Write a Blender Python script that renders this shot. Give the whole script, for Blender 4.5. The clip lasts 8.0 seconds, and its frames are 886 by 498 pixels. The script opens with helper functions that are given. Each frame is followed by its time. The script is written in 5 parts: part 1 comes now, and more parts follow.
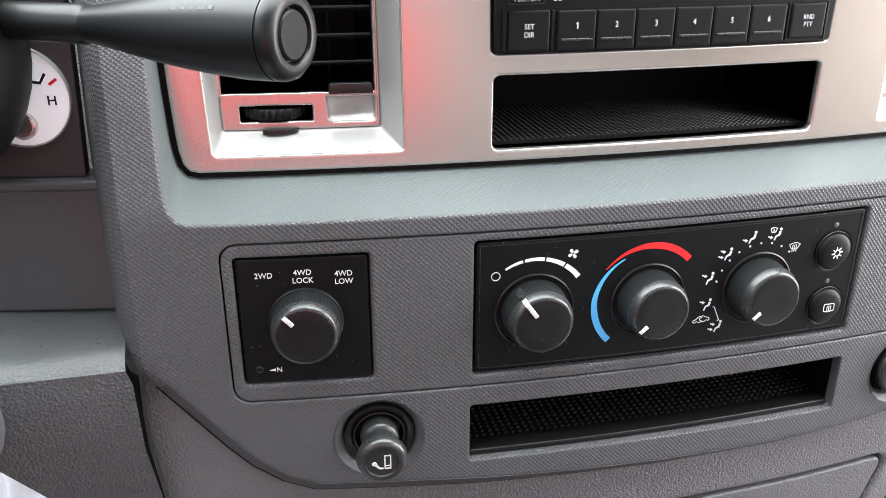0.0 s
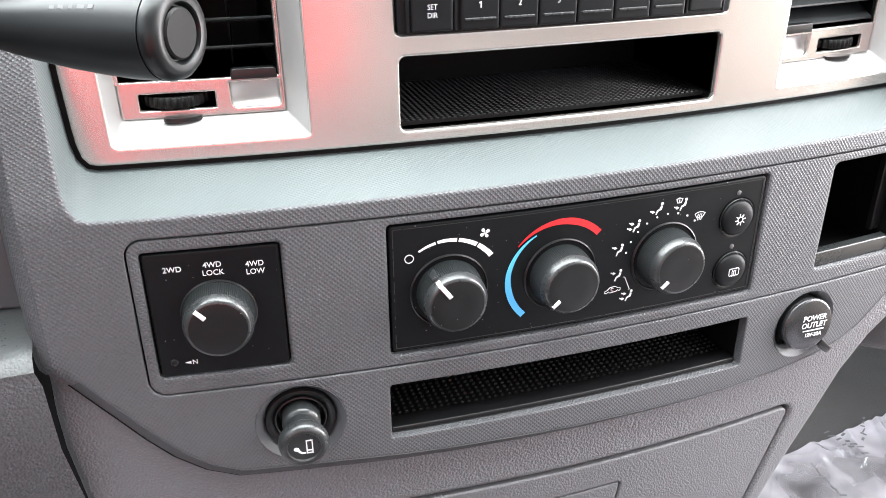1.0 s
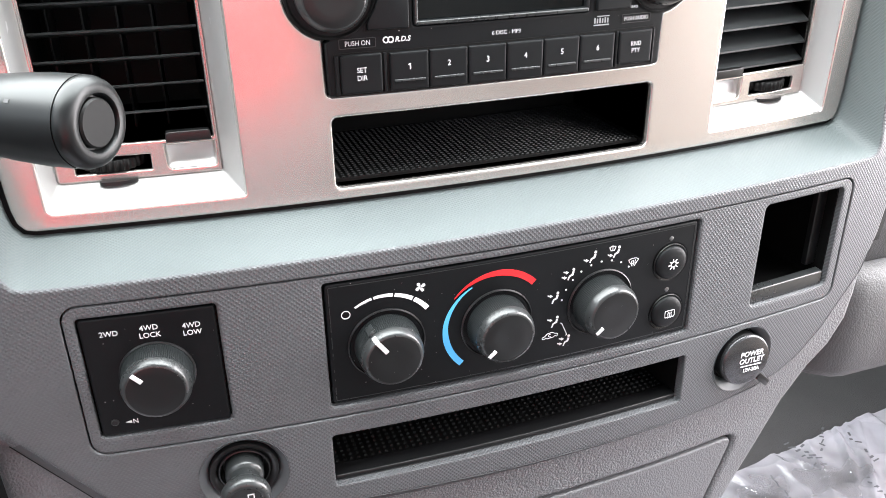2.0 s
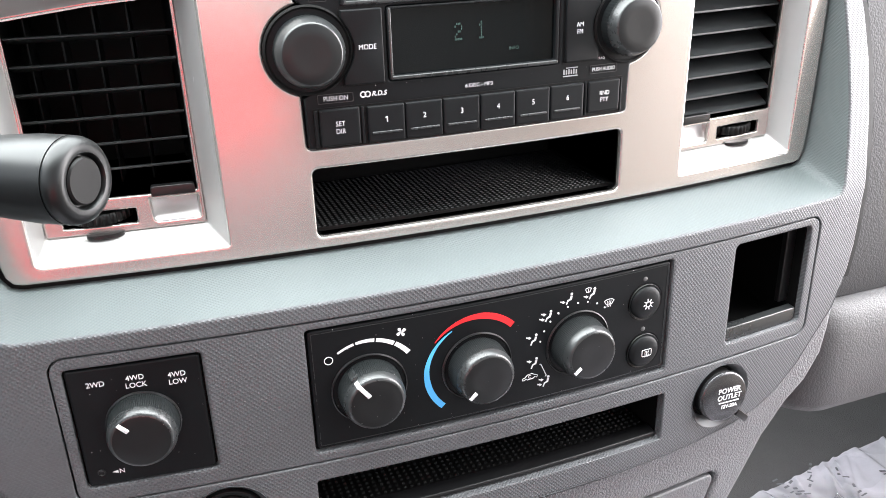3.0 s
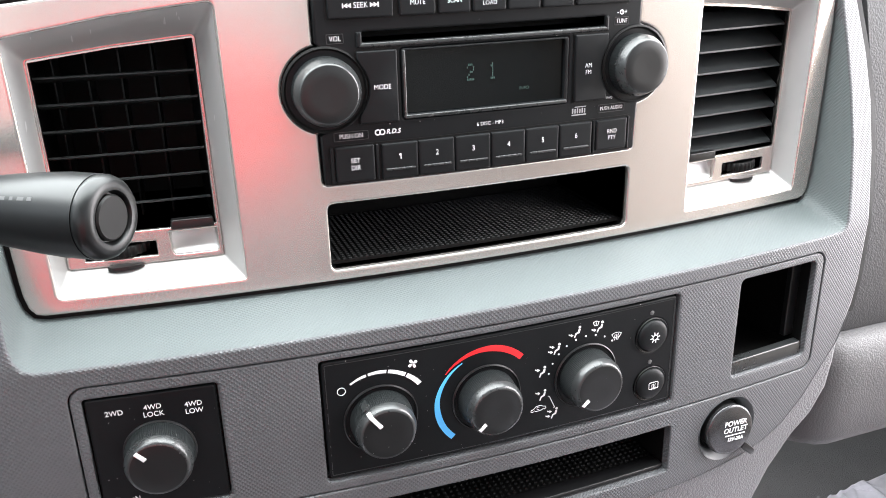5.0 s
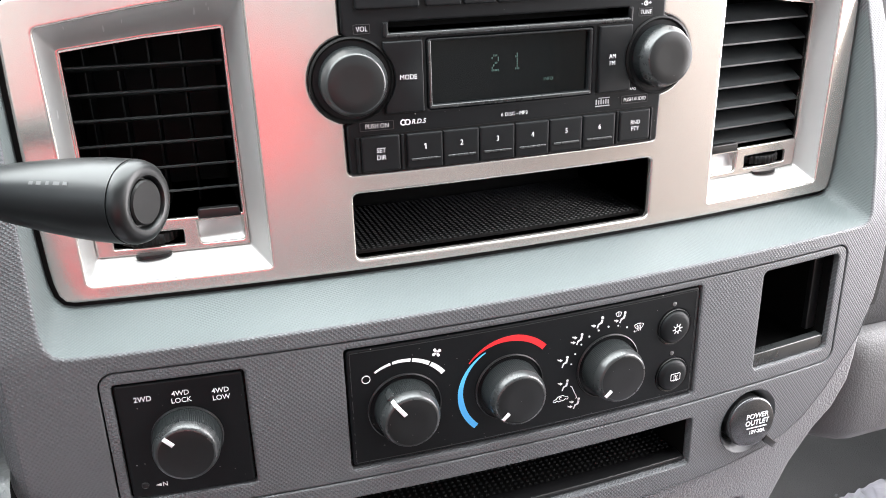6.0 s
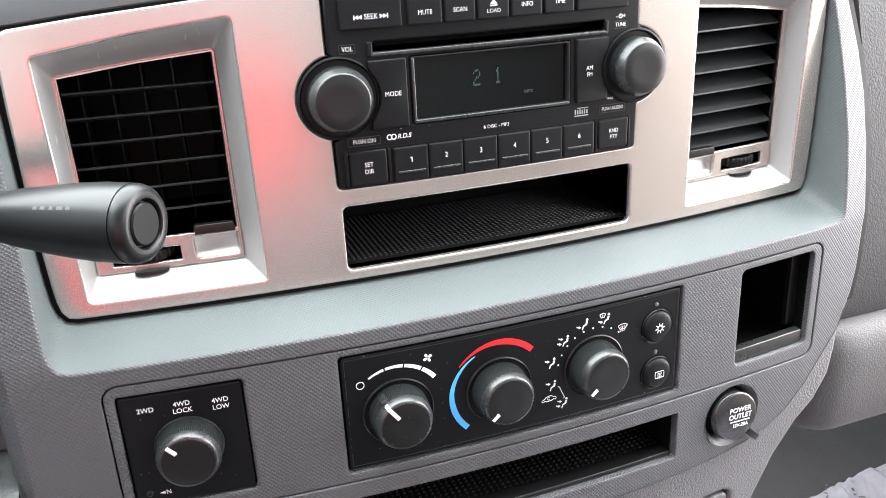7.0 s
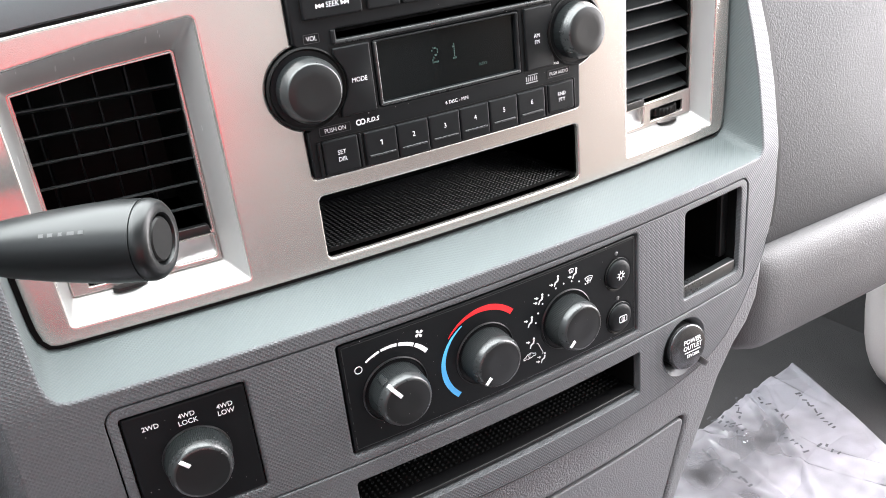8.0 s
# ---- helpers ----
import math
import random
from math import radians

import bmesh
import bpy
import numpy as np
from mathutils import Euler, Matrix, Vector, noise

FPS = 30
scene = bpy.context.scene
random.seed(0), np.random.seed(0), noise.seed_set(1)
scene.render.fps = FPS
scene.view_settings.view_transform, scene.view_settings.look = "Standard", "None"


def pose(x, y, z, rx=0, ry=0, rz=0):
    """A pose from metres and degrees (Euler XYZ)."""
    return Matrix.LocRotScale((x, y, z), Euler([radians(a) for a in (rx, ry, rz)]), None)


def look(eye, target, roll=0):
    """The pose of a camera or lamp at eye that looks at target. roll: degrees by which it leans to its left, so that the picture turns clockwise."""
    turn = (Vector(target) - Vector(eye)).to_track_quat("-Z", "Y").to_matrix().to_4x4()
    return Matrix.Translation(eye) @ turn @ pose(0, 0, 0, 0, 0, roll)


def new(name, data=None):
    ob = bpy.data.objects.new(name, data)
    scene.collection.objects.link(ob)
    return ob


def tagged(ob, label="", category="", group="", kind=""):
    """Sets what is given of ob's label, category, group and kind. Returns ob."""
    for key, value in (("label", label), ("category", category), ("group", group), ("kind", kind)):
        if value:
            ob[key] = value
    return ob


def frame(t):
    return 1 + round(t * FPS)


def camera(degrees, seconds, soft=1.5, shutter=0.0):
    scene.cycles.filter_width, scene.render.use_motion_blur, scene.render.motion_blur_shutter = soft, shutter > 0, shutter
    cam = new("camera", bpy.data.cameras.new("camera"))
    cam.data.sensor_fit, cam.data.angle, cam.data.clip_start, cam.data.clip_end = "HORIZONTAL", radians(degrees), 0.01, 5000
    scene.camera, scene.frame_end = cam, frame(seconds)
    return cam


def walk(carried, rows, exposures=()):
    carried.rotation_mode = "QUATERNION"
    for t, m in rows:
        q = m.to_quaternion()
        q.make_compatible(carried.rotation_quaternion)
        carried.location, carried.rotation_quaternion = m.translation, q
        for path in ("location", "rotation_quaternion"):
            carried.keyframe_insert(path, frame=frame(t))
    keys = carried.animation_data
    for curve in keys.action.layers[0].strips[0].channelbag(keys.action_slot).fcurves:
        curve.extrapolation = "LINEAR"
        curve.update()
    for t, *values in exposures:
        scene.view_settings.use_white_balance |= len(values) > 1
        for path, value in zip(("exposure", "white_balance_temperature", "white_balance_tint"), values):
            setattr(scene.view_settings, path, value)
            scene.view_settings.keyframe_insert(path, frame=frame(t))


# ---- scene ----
cam = camera(56.2, 8.0, 0.9)
# seconds, x, y, z, and the turn about x, y, z in degrees
PATH = [
    (0.0, 0.0186, 0.0331, 0.7453, 67.37, 0.10, -13.13),
    (0.5, 0.0255, 0.0344, 0.7565, 64.60, 0.07, -16.22),
    (1.0, 0.0314, 0.0350, 0.7593, 64.03, 0.37, -18.02),
    (1.5, 0.0436, 0.0339, 0.7718, 64.04, 0.66, -19.27),
    (1.7, 0.0506, 0.0332, 0.7821, 63.73, 0.63, -19.43),
    (2.8, 0.0574, 0.0234, 0.7915, 66.19, 1.42, -20.50),
    (3.0, 0.0564, 0.0201, 0.7933, 66.93, 1.52, -20.76),
    (3.5, 0.0573, 0.0184, 0.7949, 68.13, 1.58, -20.87),
    (4.0, 0.0575, 0.0154, 0.7980, 68.87, 1.63, -20.78),
    (4.5, 0.0553, 0.0123, 0.7994, 69.25, 1.57, -20.49),
    (4.7, 0.0540, 0.0132, 0.8006, 69.01, 1.45, -20.37),
    (5.8, 0.0441, 0.0126, 0.7979, 68.69, 1.32, -19.62),
    (6.0, 0.0437, 0.0111, 0.7966, 68.84, 1.46, -19.36),
    (6.5, 0.0411, 0.0045, 0.8017, 68.83, 1.82, -19.17),
    (7.0, 0.0423, -0.0032, 0.8063, 68.88, 2.70, -20.30),
    (7.5, 0.0362, -0.0022, 0.8103, 67.93, 4.08, -23.87),
    (7.7, 0.0216, -0.0030, 0.8116, 67.89, 4.85, -26.27),
    (8.0, -0.0147, 0.0157, 0.8191, 65.80, 5.74, -31.36),
]
walk(cam, [(t, pose(x, y, z, rx, ry, rz)) for t, x, y, z, rx, ry, rz in PATH], exposures=[(0.0, -0.18), (0.5, 0.15), (1.0, 0.32), (1.7, 0.29), (3.0, 0.20), (4.5, 0.12), (8.0, 0.08)])

# ---------------------------------------------------------------- light
XC = 0.222          # middle of the centre stack
world = bpy.data.worlds.new("sky")
scene.world = world
world.use_nodes = True
wn = world.node_tree.nodes
sky = wn.new("ShaderNodeTexSky")
sky.sky_type, sky.sun_disc = "NISHITA", False
sky.sun_elevation, sky.sun_rotation = radians(50), radians(200)
wn["Background"].inputs["Strength"].default_value = 0.10
world.node_tree.links.new(sky.outputs["Color"], wn["Background"].inputs["Color"])

sun = new("sun", bpy.data.lights.new("sun", "SUN"))
sun.data.energy, sun.data.angle, sun.data.color = 1.0, radians(15), (1.0, 0.96, 0.9)
sun.matrix_world = look((0, 0, 5), (0.2, 3.9, 0))


def window_light(name, eye, target, width, height, power, color):
    """An area lamp set in an opening, for daylight or added fill."""
    lamp = new(name, bpy.data.lights.new(name, "AREA"))
    lamp.data.shape, lamp.data.size, lamp.data.size_y = "RECTANGLE", width, height
    lamp.data.energy, lamp.data.color = power, color
    lamp.matrix_world = look(eye, target)
    return lamp


window_light("windshield_daylight", (XC - 0.14, 0.40, 1.20), (XC - 0.14, 0.40 - 0.50, 1.20 - 0.86), 1.32, 0.90, 59.0, (0.94, 0.995, 1.0))
window_light("driver_window_daylight", (XC - 0.83, 0.03, 1.08), (XC, 0.05, 0.70), 0.74, 0.46, 2.6, (0.97, 1.0, 1.0))
# added fill with no known source, for a bright reflection on the bezel
window_light("driver_rear_fill", (XC - 0.83, -0.78, 0.75), (XC, 0.20, 0.70), 0.54, 1.10, 2.4, (1.0, 0.99, 1.0))
window_light("passenger_door_daylight", (XC + 0.83, 0.26, 0.76), (XC, 0.24, 0.40), 0.38, 0.90, 22.5, (1.0, 0.965, 0.985))
window_light("passenger_window_daylight", (XC + 0.83, -0.20, 1.10), (XC + 0.05, 0.35, 0.55), 0.48, 0.46, 5.5, (1.0, 0.97, 0.985))
# added fill from a made-up rear side window, to brighten the face
window_light("passenger_rear_fill", (XC + 0.83, -0.81, 1.10), (XC, 0.30, 0.60), 0.56, 0.46, 2.5, (0.99, 0.985, 1.0))
window_light("rear_window_daylight", (XC, -1.12, 1.12), (XC, 0.4, 0.75), 1.20, 0.40, 0.8, (1.0, 0.97, 0.94))


# ---------------------------------------------------------------- materials
def ramp(nt, source, lo, hi):
    node = nt.nodes.new("ShaderNodeMapRange")
    node.inputs["To Min"].default_value, node.inputs["To Max"].default_value = lo, hi
    nt.links.new(source, node.inputs["Value"])
    return node.outputs["Result"]


def noise_out(nt, vec, scale, detail=3.0, rough=0.55):
    node = nt.nodes.new("ShaderNodeTexNoise")
    node.inputs["Scale"].default_value, node.inputs["Detail"].default_value = scale, detail
    node.inputs["Roughness"].default_value = rough
    nt.links.new(vec, node.inputs["Vector"])
    return node.outputs["Fac"]


def maths(nt, op, a, b=None):
    node = nt.nodes.new("ShaderNodeMath")
    node.operation = op
    for i, v in enumerate((a, b)):
        if v is None:
            continue
        if isinstance(v, (int, float)):
            node.inputs[i].default_value = v
        else:
            nt.links.new(v, node.inputs[i])
    return node.outputs[0]


def material(name, color, rough=0.5, metal=0.0, spec=0.5, vary=0.06, rough_vary=0.06, grain=None, scale=(1, 1, 1), relief=None, coat=0.0, dust=0.0):
    """Plain surface with slow and fine variation; grain: list of (noise scale, bump depth in metres); relief: a function that gives a height."""
    m = bpy.data.materials.new(name)
    m.use_nodes = True
    nt = m.node_tree
    b = nt.nodes["Principled BSDF"]
    b.inputs["Metallic"].default_value = metal
    b.inputs["Specular IOR Level"].default_value = spec
    b.inputs["Coat Weight"].default_value = coat
    co = nt.nodes.new("ShaderNodeTexCoord")
    mp = nt.nodes.new("ShaderNodeMapping")
    mp.inputs["Scale"].default_value = scale
    nt.links.new(co.outputs["Object"], mp.inputs["Vector"])
    vec = mp.outputs["Vector"]
    slow, fine = noise_out(nt, vec, 14.0), noise_out(nt, vec, 420.0, 2.0)
    both = maths(nt, "ADD", maths(nt, "MULTIPLY", slow, 0.6), maths(nt, "MULTIPLY", fine, 0.4))
    mix = nt.nodes.new("ShaderNodeMix")
    mix.data_type = "RGBA"
    mix.inputs["A"].default_value = (*[c * (1 - vary * 2) for c in color], 1)
    mix.inputs["B"].default_value = (*[min(1, c * (1 + vary * 2)) for c in color], 1)
    nt.links.new(both, mix.inputs["Factor"])
    tone = mix.outputs["Result"]
    if dust:
        vor = nt.nodes.new("ShaderNodeTexVoronoi")
        vor.inputs["Scale"].default_value = 260.0
        nt.links.new(co.outputs["Object"], vor.inputs["Vector"])
        pick = nt.nodes.new("ShaderNodeSeparateColor")
        nt.links.new(vor.outputs["Color"], pick.inputs[0])
        speck = maths(nt, "MULTIPLY", maths(nt, "LESS_THAN", vor.outputs["Distance"], maths(nt, "MULTIPLY", pick.outputs["Green"], 0.085)), maths(nt, "LESS_THAN", pick.outputs["Red"], dust))
        over = nt.nodes.new("ShaderNodeMix")
        over.data_type = "RGBA"
        over.inputs["B"].default_value = (0.32, 0.31, 0.30, 1)
        nt.links.new(speck, over.inputs["Factor"])
        nt.links.new(tone, over.inputs["A"])
        tone = over.outputs["Result"]
    nt.links.new(tone, b.inputs["Base Color"])
    nt.links.new(ramp(nt, both, max(0.02, rough - rough_vary * 2), min(1, rough + rough_vary * 2)), b.inputs["Roughness"])
    last = None
    for k, depth in grain or ():
        bump = nt.nodes.new("ShaderNodeBump")
        bump.inputs["Strength"].default_value, bump.inputs["Distance"].default_value = 1.0, depth
        nt.links.new(noise_out(nt, vec, k, 2.0), bump.inputs["Height"])
        if last:
            nt.links.new(last, bump.inputs["Normal"])
        last = bump.outputs["Normal"]
    if relief:
        height, depth = relief(nt, co.outputs["Object"])
        bump = nt.nodes.new("ShaderNodeBump")
        bump.inputs["Strength"].default_value, bump.inputs["Distance"].default_value = 1.0, depth
        nt.links.new(height, bump.inputs["Height"])
        if last:
            nt.links.new(last, bump.inputs["Normal"])
        last = bump.outputs["Normal"]
    if last:
        nt.links.new(last, b.inputs["Normal"])
    return m


def weave(px, pz, depth):
    """A net of fine raised ridges round staggered hollows, px wide and pz high, moulded into plastic."""
    def make(nt, vec):
        sep = nt.nodes.new("ShaderNodeSeparateXYZ")
        nt.links.new(vec, sep.inputs[0])
        u = maths(nt, "MULTIPLY", sep.outputs["X"], math.pi / px)
        w = maths(nt, "ADD", maths(nt, "MULTIPLY", sep.outputs["Z"], math.pi / pz), maths(nt, "MULTIPLY", sep.outputs["Y"], math.pi / pz))
        a = maths(nt, "SINE", maths(nt, "ADD", u, w))
        b = maths(nt, "SINE", maths(nt, "SUBTRACT", u, w))
        return maths(nt, "SUBTRACT", 1.0, maths(nt, "ABSOLUTE", maths(nt, "MULTIPLY", a, b))), depth
    return make


def leather(size, depth):
    """Moulded leather grain: rounded cells between narrow creases."""
    def make(nt, vec):
        warp = nt.nodes.new("ShaderNodeTexNoise")
        warp.inputs["Scale"].default_value = 0.7 / size
        nt.links.new(vec, warp.inputs["Vector"])
        add = nt.nodes.new("ShaderNodeVectorMath")
        add.operation = "MULTIPLY_ADD"
        nt.links.new(warp.outputs["Color"], add.inputs[0])
        add.inputs[1].default_value = (size, size, size)
        nt.links.new(vec, add.inputs[2])
        vor = nt.nodes.new("ShaderNodeTexVoronoi")
        vor.feature = "F1"
        vor.inputs["Scale"].default_value = 1.0 / size
        nt.links.new(add.outputs[0], vor.inputs["Vector"])
        return maths(nt, "SUBTRACT", 1.0, vor.outputs["Distance"]), depth
    return make


def facets(scale, slope):
    """Crumpled film: flat pieces, each tilted its own way."""
    def make(nt, vec):
        mp = nt.nodes.new("ShaderNodeMapping")
        mp.inputs["Rotation"].default_value = (0, 0, radians(35))
        mp.inputs["Scale"].default_value = (1.0, 2.4, 1.0)
        nt.links.new(vec, mp.inputs["Vector"])
        vor = nt.nodes.new("ShaderNodeTexVoronoi")
        vor.inputs["Scale"].default_value = scale
        nt.links.new(mp.outputs["Vector"], vor.inputs["Vector"])
        off = nt.nodes.new("ShaderNodeVectorMath")
        off.operation = "SUBTRACT"
        nt.links.new(mp.outputs["Vector"], off.inputs[0])
        nt.links.new(vor.outputs["Position"], off.inputs[1])
        tilt = nt.nodes.new("ShaderNodeVectorMath")
        tilt.operation = "SUBTRACT"
        nt.links.new(vor.outputs["Color"], tilt.inputs[0])
        tilt.inputs[1].default_value = (0.5, 0.5, 0.5)
        dot = nt.nodes.new("ShaderNodeVectorMath")
        dot.operation = "DOT_PRODUCT"
        nt.links.new(off.outputs[0], dot.inputs[0])
        nt.links.new(tilt.outputs[0], dot.inputs[1])
        return dot.outputs["Value"], slope
    return make


SLATE = material("slate_woven_plastic", (0.091, 0.094, 0.099), 0.47, spec=0.40, relief=weave(0.0024, 0.0026, 0.00023))
SLATE_SMOOTH = material("slate_smooth_plastic", (0.078, 0.083, 0.089), 0.42, grain=[(900, 0.00004)])
# darker, duller slate: the shade on the down-facing bevel is put into it
SLATE_MATT = material("shaded_slate_plastic", (0.072, 0.074, 0.078), 0.60, spec=0.22, grain=[(900, 0.00004)])
# paler copy of the woven slate; light on the ledge is in its colour
LEDGE = material("lit_slate_woven_plastic", (0.103, 0.119, 0.120), 0.47, spec=0.40, relief=weave(0.0024, 0.0026, 0.00012))
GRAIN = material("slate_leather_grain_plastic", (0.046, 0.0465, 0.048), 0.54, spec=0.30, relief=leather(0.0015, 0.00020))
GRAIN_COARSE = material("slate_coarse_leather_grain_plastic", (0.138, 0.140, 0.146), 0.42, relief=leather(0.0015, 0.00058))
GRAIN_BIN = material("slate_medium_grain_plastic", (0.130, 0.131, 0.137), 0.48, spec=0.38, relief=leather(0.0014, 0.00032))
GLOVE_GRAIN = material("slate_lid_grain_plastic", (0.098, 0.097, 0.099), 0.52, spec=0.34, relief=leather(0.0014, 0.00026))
# paler, glossier copy of the grain; the bolster top's light is in it
BOLSTER_TOP = material("lit_slate_grain_plastic", (0.165, 0.174, 0.177), 0.30, spec=0.9, relief=leather(0.0015, 0.00020))
SILVER = material("satin_silver_paint", (0.59, 0.555, 0.53), 0.24, metal=0.82, vary=0.02, rough_vary=0.015, grain=[(2600, 0.000006)], scale=(0.25, 1, 1))
SILVER_GLOSS = material("glossy_silver_paint", (0.45, 0.447, 0.442), 0.40, metal=0.60, vary=0.01, rough_vary=0.01)
sn = SILVER_GLOSS.node_tree          # fine hairline scratches, in patches
smap = sn.nodes.new("ShaderNodeMapping")
smap.inputs["Rotation"].default_value, smap.inputs["Scale"].default_value = (0.0, radians(34), 0.0), (1.0, 0.2, 0.035)
sn.links.new(sn.nodes["Texture Coordinate"].outputs["Object"], smap.inputs["Vector"])
worn = maths(sn, "GREATER_THAN", noise_out(sn, sn.nodes["Texture Coordinate"].outputs["Object"], 45.0, 2.0), 0.54)
hair = maths(sn, "MULTIPLY", maths(sn, "GREATER_THAN", noise_out(sn, smap.outputs["Vector"], 520.0, 1.0), 0.69), worn)
smix = sn.nodes.new("ShaderNodeMix")
smix.data_type = "RGBA"
smix.inputs["B"].default_value = (0.78, 0.78, 0.78, 1)
sn.links.new(maths(sn, "MULTIPLY", hair, 0.55), smix.inputs["Factor"])
sbase = sn.nodes["Principled BSDF"].inputs["Base Color"]
sn.links.new(sbase.links[0].from_socket, smix.inputs["A"])
sn.links.new(smix.outputs["Result"], sbase)
SILVER_SOFT = material("soft_silver_paint", (0.62, 0.61, 0.60), 0.46, metal=0.7, vary=0.02, rough_vary=0.02)
BLACK = material("satin_black_plastic", (0.007, 0.007, 0.0075), 0.34, grain=[(1800, 0.00003)])
CLUSTER = material("warm_dark_grey_plastic", (0.036, 0.031, 0.034), 0.5, grain=[(1500, 0.00005)])
BLACK_FACE = material("matt_black_faceplate", (0.0050, 0.0058, 0.0066), 0.46, spec=0.17, dust=0.70, grain=[(2200, 0.00004)])
BLACK_BUTTON = material("black_button_plastic", (0.0066, 0.0074, 0.0082), 0.46, spec=0.17, grain=[(2000, 0.00004)])
# near-black: shade inside gaps and recesses is put into this tone
BLACK_DEEP = material("deep_shade_black", (0.0025, 0.0025, 0.0025), 0.6, spec=0.2)
RUBBER = material("black_ribbed_rubber", (0.0045, 0.0045, 0.0045), 0.45, spec=0.22)
KNOB = material("soft_black_knob", (0.0095, 0.0112, 0.0118), 0.44, spec=0.36, dust=0.85, grain=[(2400, 0.00003)])
KNOB_CAP = material("smooth_black_knob_cap", (0.0085, 0.0092, 0.0096), 0.38, spec=0.36, dust=0.85)
KNOB_RIM = material("satin_charcoal_knob_rim", (0.024, 0.0258, 0.0264), 0.29, spec=0.65)
LEVER = material("glossy_black_lever_plastic", (0.0035, 0.0042, 0.0045), 0.37, spec=0.40, vary=0.02, rough_vary=0.02)
TRAY_RUBBER = material("shiny_black_dotted_rubber", (0.010, 0.010, 0.010), 0.20, spec=1.0)
CAP_GREY = material("satin_grey_outlet_cap", (0.075, 0.075, 0.078), 0.26, metal=0.75, spec=0.6, vary=0.02, rough_vary=0.02)
SLAT = material("black_vent_slat", (0.017, 0.019, 0.020), 0.42, spec=0.5)
GLASS_DARK = material("dark_display_lens", (0.003, 0.004, 0.0045), 0.09, spec=0.22, vary=0.02, rough_vary=0.01)
PRINT = material("white_printed_ink", (0.80, 0.79, 0.80), 0.55, vary=0.01)
PRINT_GREY = material("grey_printed_ink", (0.30, 0.30, 0.31), 0.55, vary=0.01)
PRINT_FAINT = material("faint_grey_ink", (0.055, 0.055, 0.057), 0.5, vary=0.02)
FILM_PRINT = material("grey_film_print", (0.15, 0.15, 0.165), 0.5, vary=0.02)
CAPTION_EDGE = material("dark_grey_caption_line", (0.022, 0.022, 0.023), 0.5, vary=0.02)
PRINT_RED = material("red_printed_ink", (0.72, 0.015, 0.02), 0.5, vary=0.01)
PRINT_BLUE = material("blue_printed_ink", (0.09, 0.46, 0.90), 0.5, vary=0.01)
LED = material("unlit_indicator_lens", (0.09, 0.09, 0.09), 0.3)
SEGMENT = material("dim_green_display_segment", (0.024, 0.058, 0.049), 0.5, vary=0.01)
DIAL = material("white_gauge_dial", (0.84, 0.82, 0.88), 0.5, vary=0.02)
db = DIAL.node_tree.nodes["Principled BSDF"]      # small emission added, so that the dial comes out white
db.inputs["Emission Color"].default_value, db.inputs["Emission Strength"].default_value = (1.0, 0.97, 1.0, 1), 0.30
CARPET = material("dark_grey_carpet", (0.098, 0.094, 0.097), 0.95, vary=0.2, grain=[(700, 0.003)])
FOIL = material("clear_protective_film", (0.84, 0.82, 0.89), 0.07, spec=1.0, vary=0.05, relief=facets(11.0, 0.26), grain=[(20, 0.005)])
fn = FOIL.node_tree
clear = ramp(fn, noise_out(fn, fn.nodes["Texture Coordinate"].outputs["Object"], 7.0, 3.0, 0.5), -1.2, 2.55)
fn.links.new(clear, fn.nodes["Principled BSDF"].inputs["Alpha"])
TRIM_LIGHT = material("pale_cream_door_trim", (0.60, 0.50, 0.43), 0.5, grain=[(500, 0.0004)])
TRIM_REAR = material("pale_grey_rear_trim", (0.46, 0.43, 0.41), 0.6, grain=[(500, 0.0004)])
TRIM_DARK = material("dark_slate_door_trim", (0.050, 0.051, 0.055), 0.5, grain=[(500, 0.0004)])
SILL_TRIM = material("off_white_sill_trim", (0.84, 0.79, 0.77), 0.45, grain=[(500, 0.0002)])
HEADLINER = material("grey_headliner_cloth", (0.30, 0.295, 0.29), 0.9, grain=[(900, 0.0006)])
SEAT_GREY = material("grey_seat_cloth", (0.27, 0.25, 0.25), 0.85, grain=[(1200, 0.0005)])
# red added out of view for the reflections in the silver bezel
RED_CLOTH = material("red_reflection_cloth", (0.60, 0.010, 0.020), 0.85, grain=[(1200, 0.0005)])


# ---------------------------------------------------------------- shaping
FACE, BEZEL, BOW = 0.377, 0.413, 0.30   # depth of the dark face and of the silver bezel in the middle, and their bow


def at(x, d, z, base):
    """A place on the bowed dash: x from its middle, d behind the surface."""
    return Vector((XC + x, base + BOW * x * x + d, z))


def sheet(bm, mat):
    me = bpy.data.meshes.new("shape")
    bm.normal_update()
    bm.to_mesh(me)
    bm.free()
    me.materials.append(mat)
    for p in me.polygons:
        p.use_smooth = True
    me.set_sharp_from_angle(angle=radians(42))
    return me


def thing(name, place, label, category, kind="", group=""):
    ob = new(name)
    ob.empty_display_size = 0.02
    ob.matrix_world = Matrix.Translation(place)
    return tagged(ob, label, category, group, kind)


def part(name, bm, mat, parent, label=""):
    ob = new(name, sheet(bm, mat) if isinstance(bm, bmesh.types.BMesh) else bm)
    ob.parent = parent
    if parent.type == "EMPTY":
        ob.matrix_parent_inverse = Matrix.Translation(parent.location).inverted()
    return tagged(ob, label)


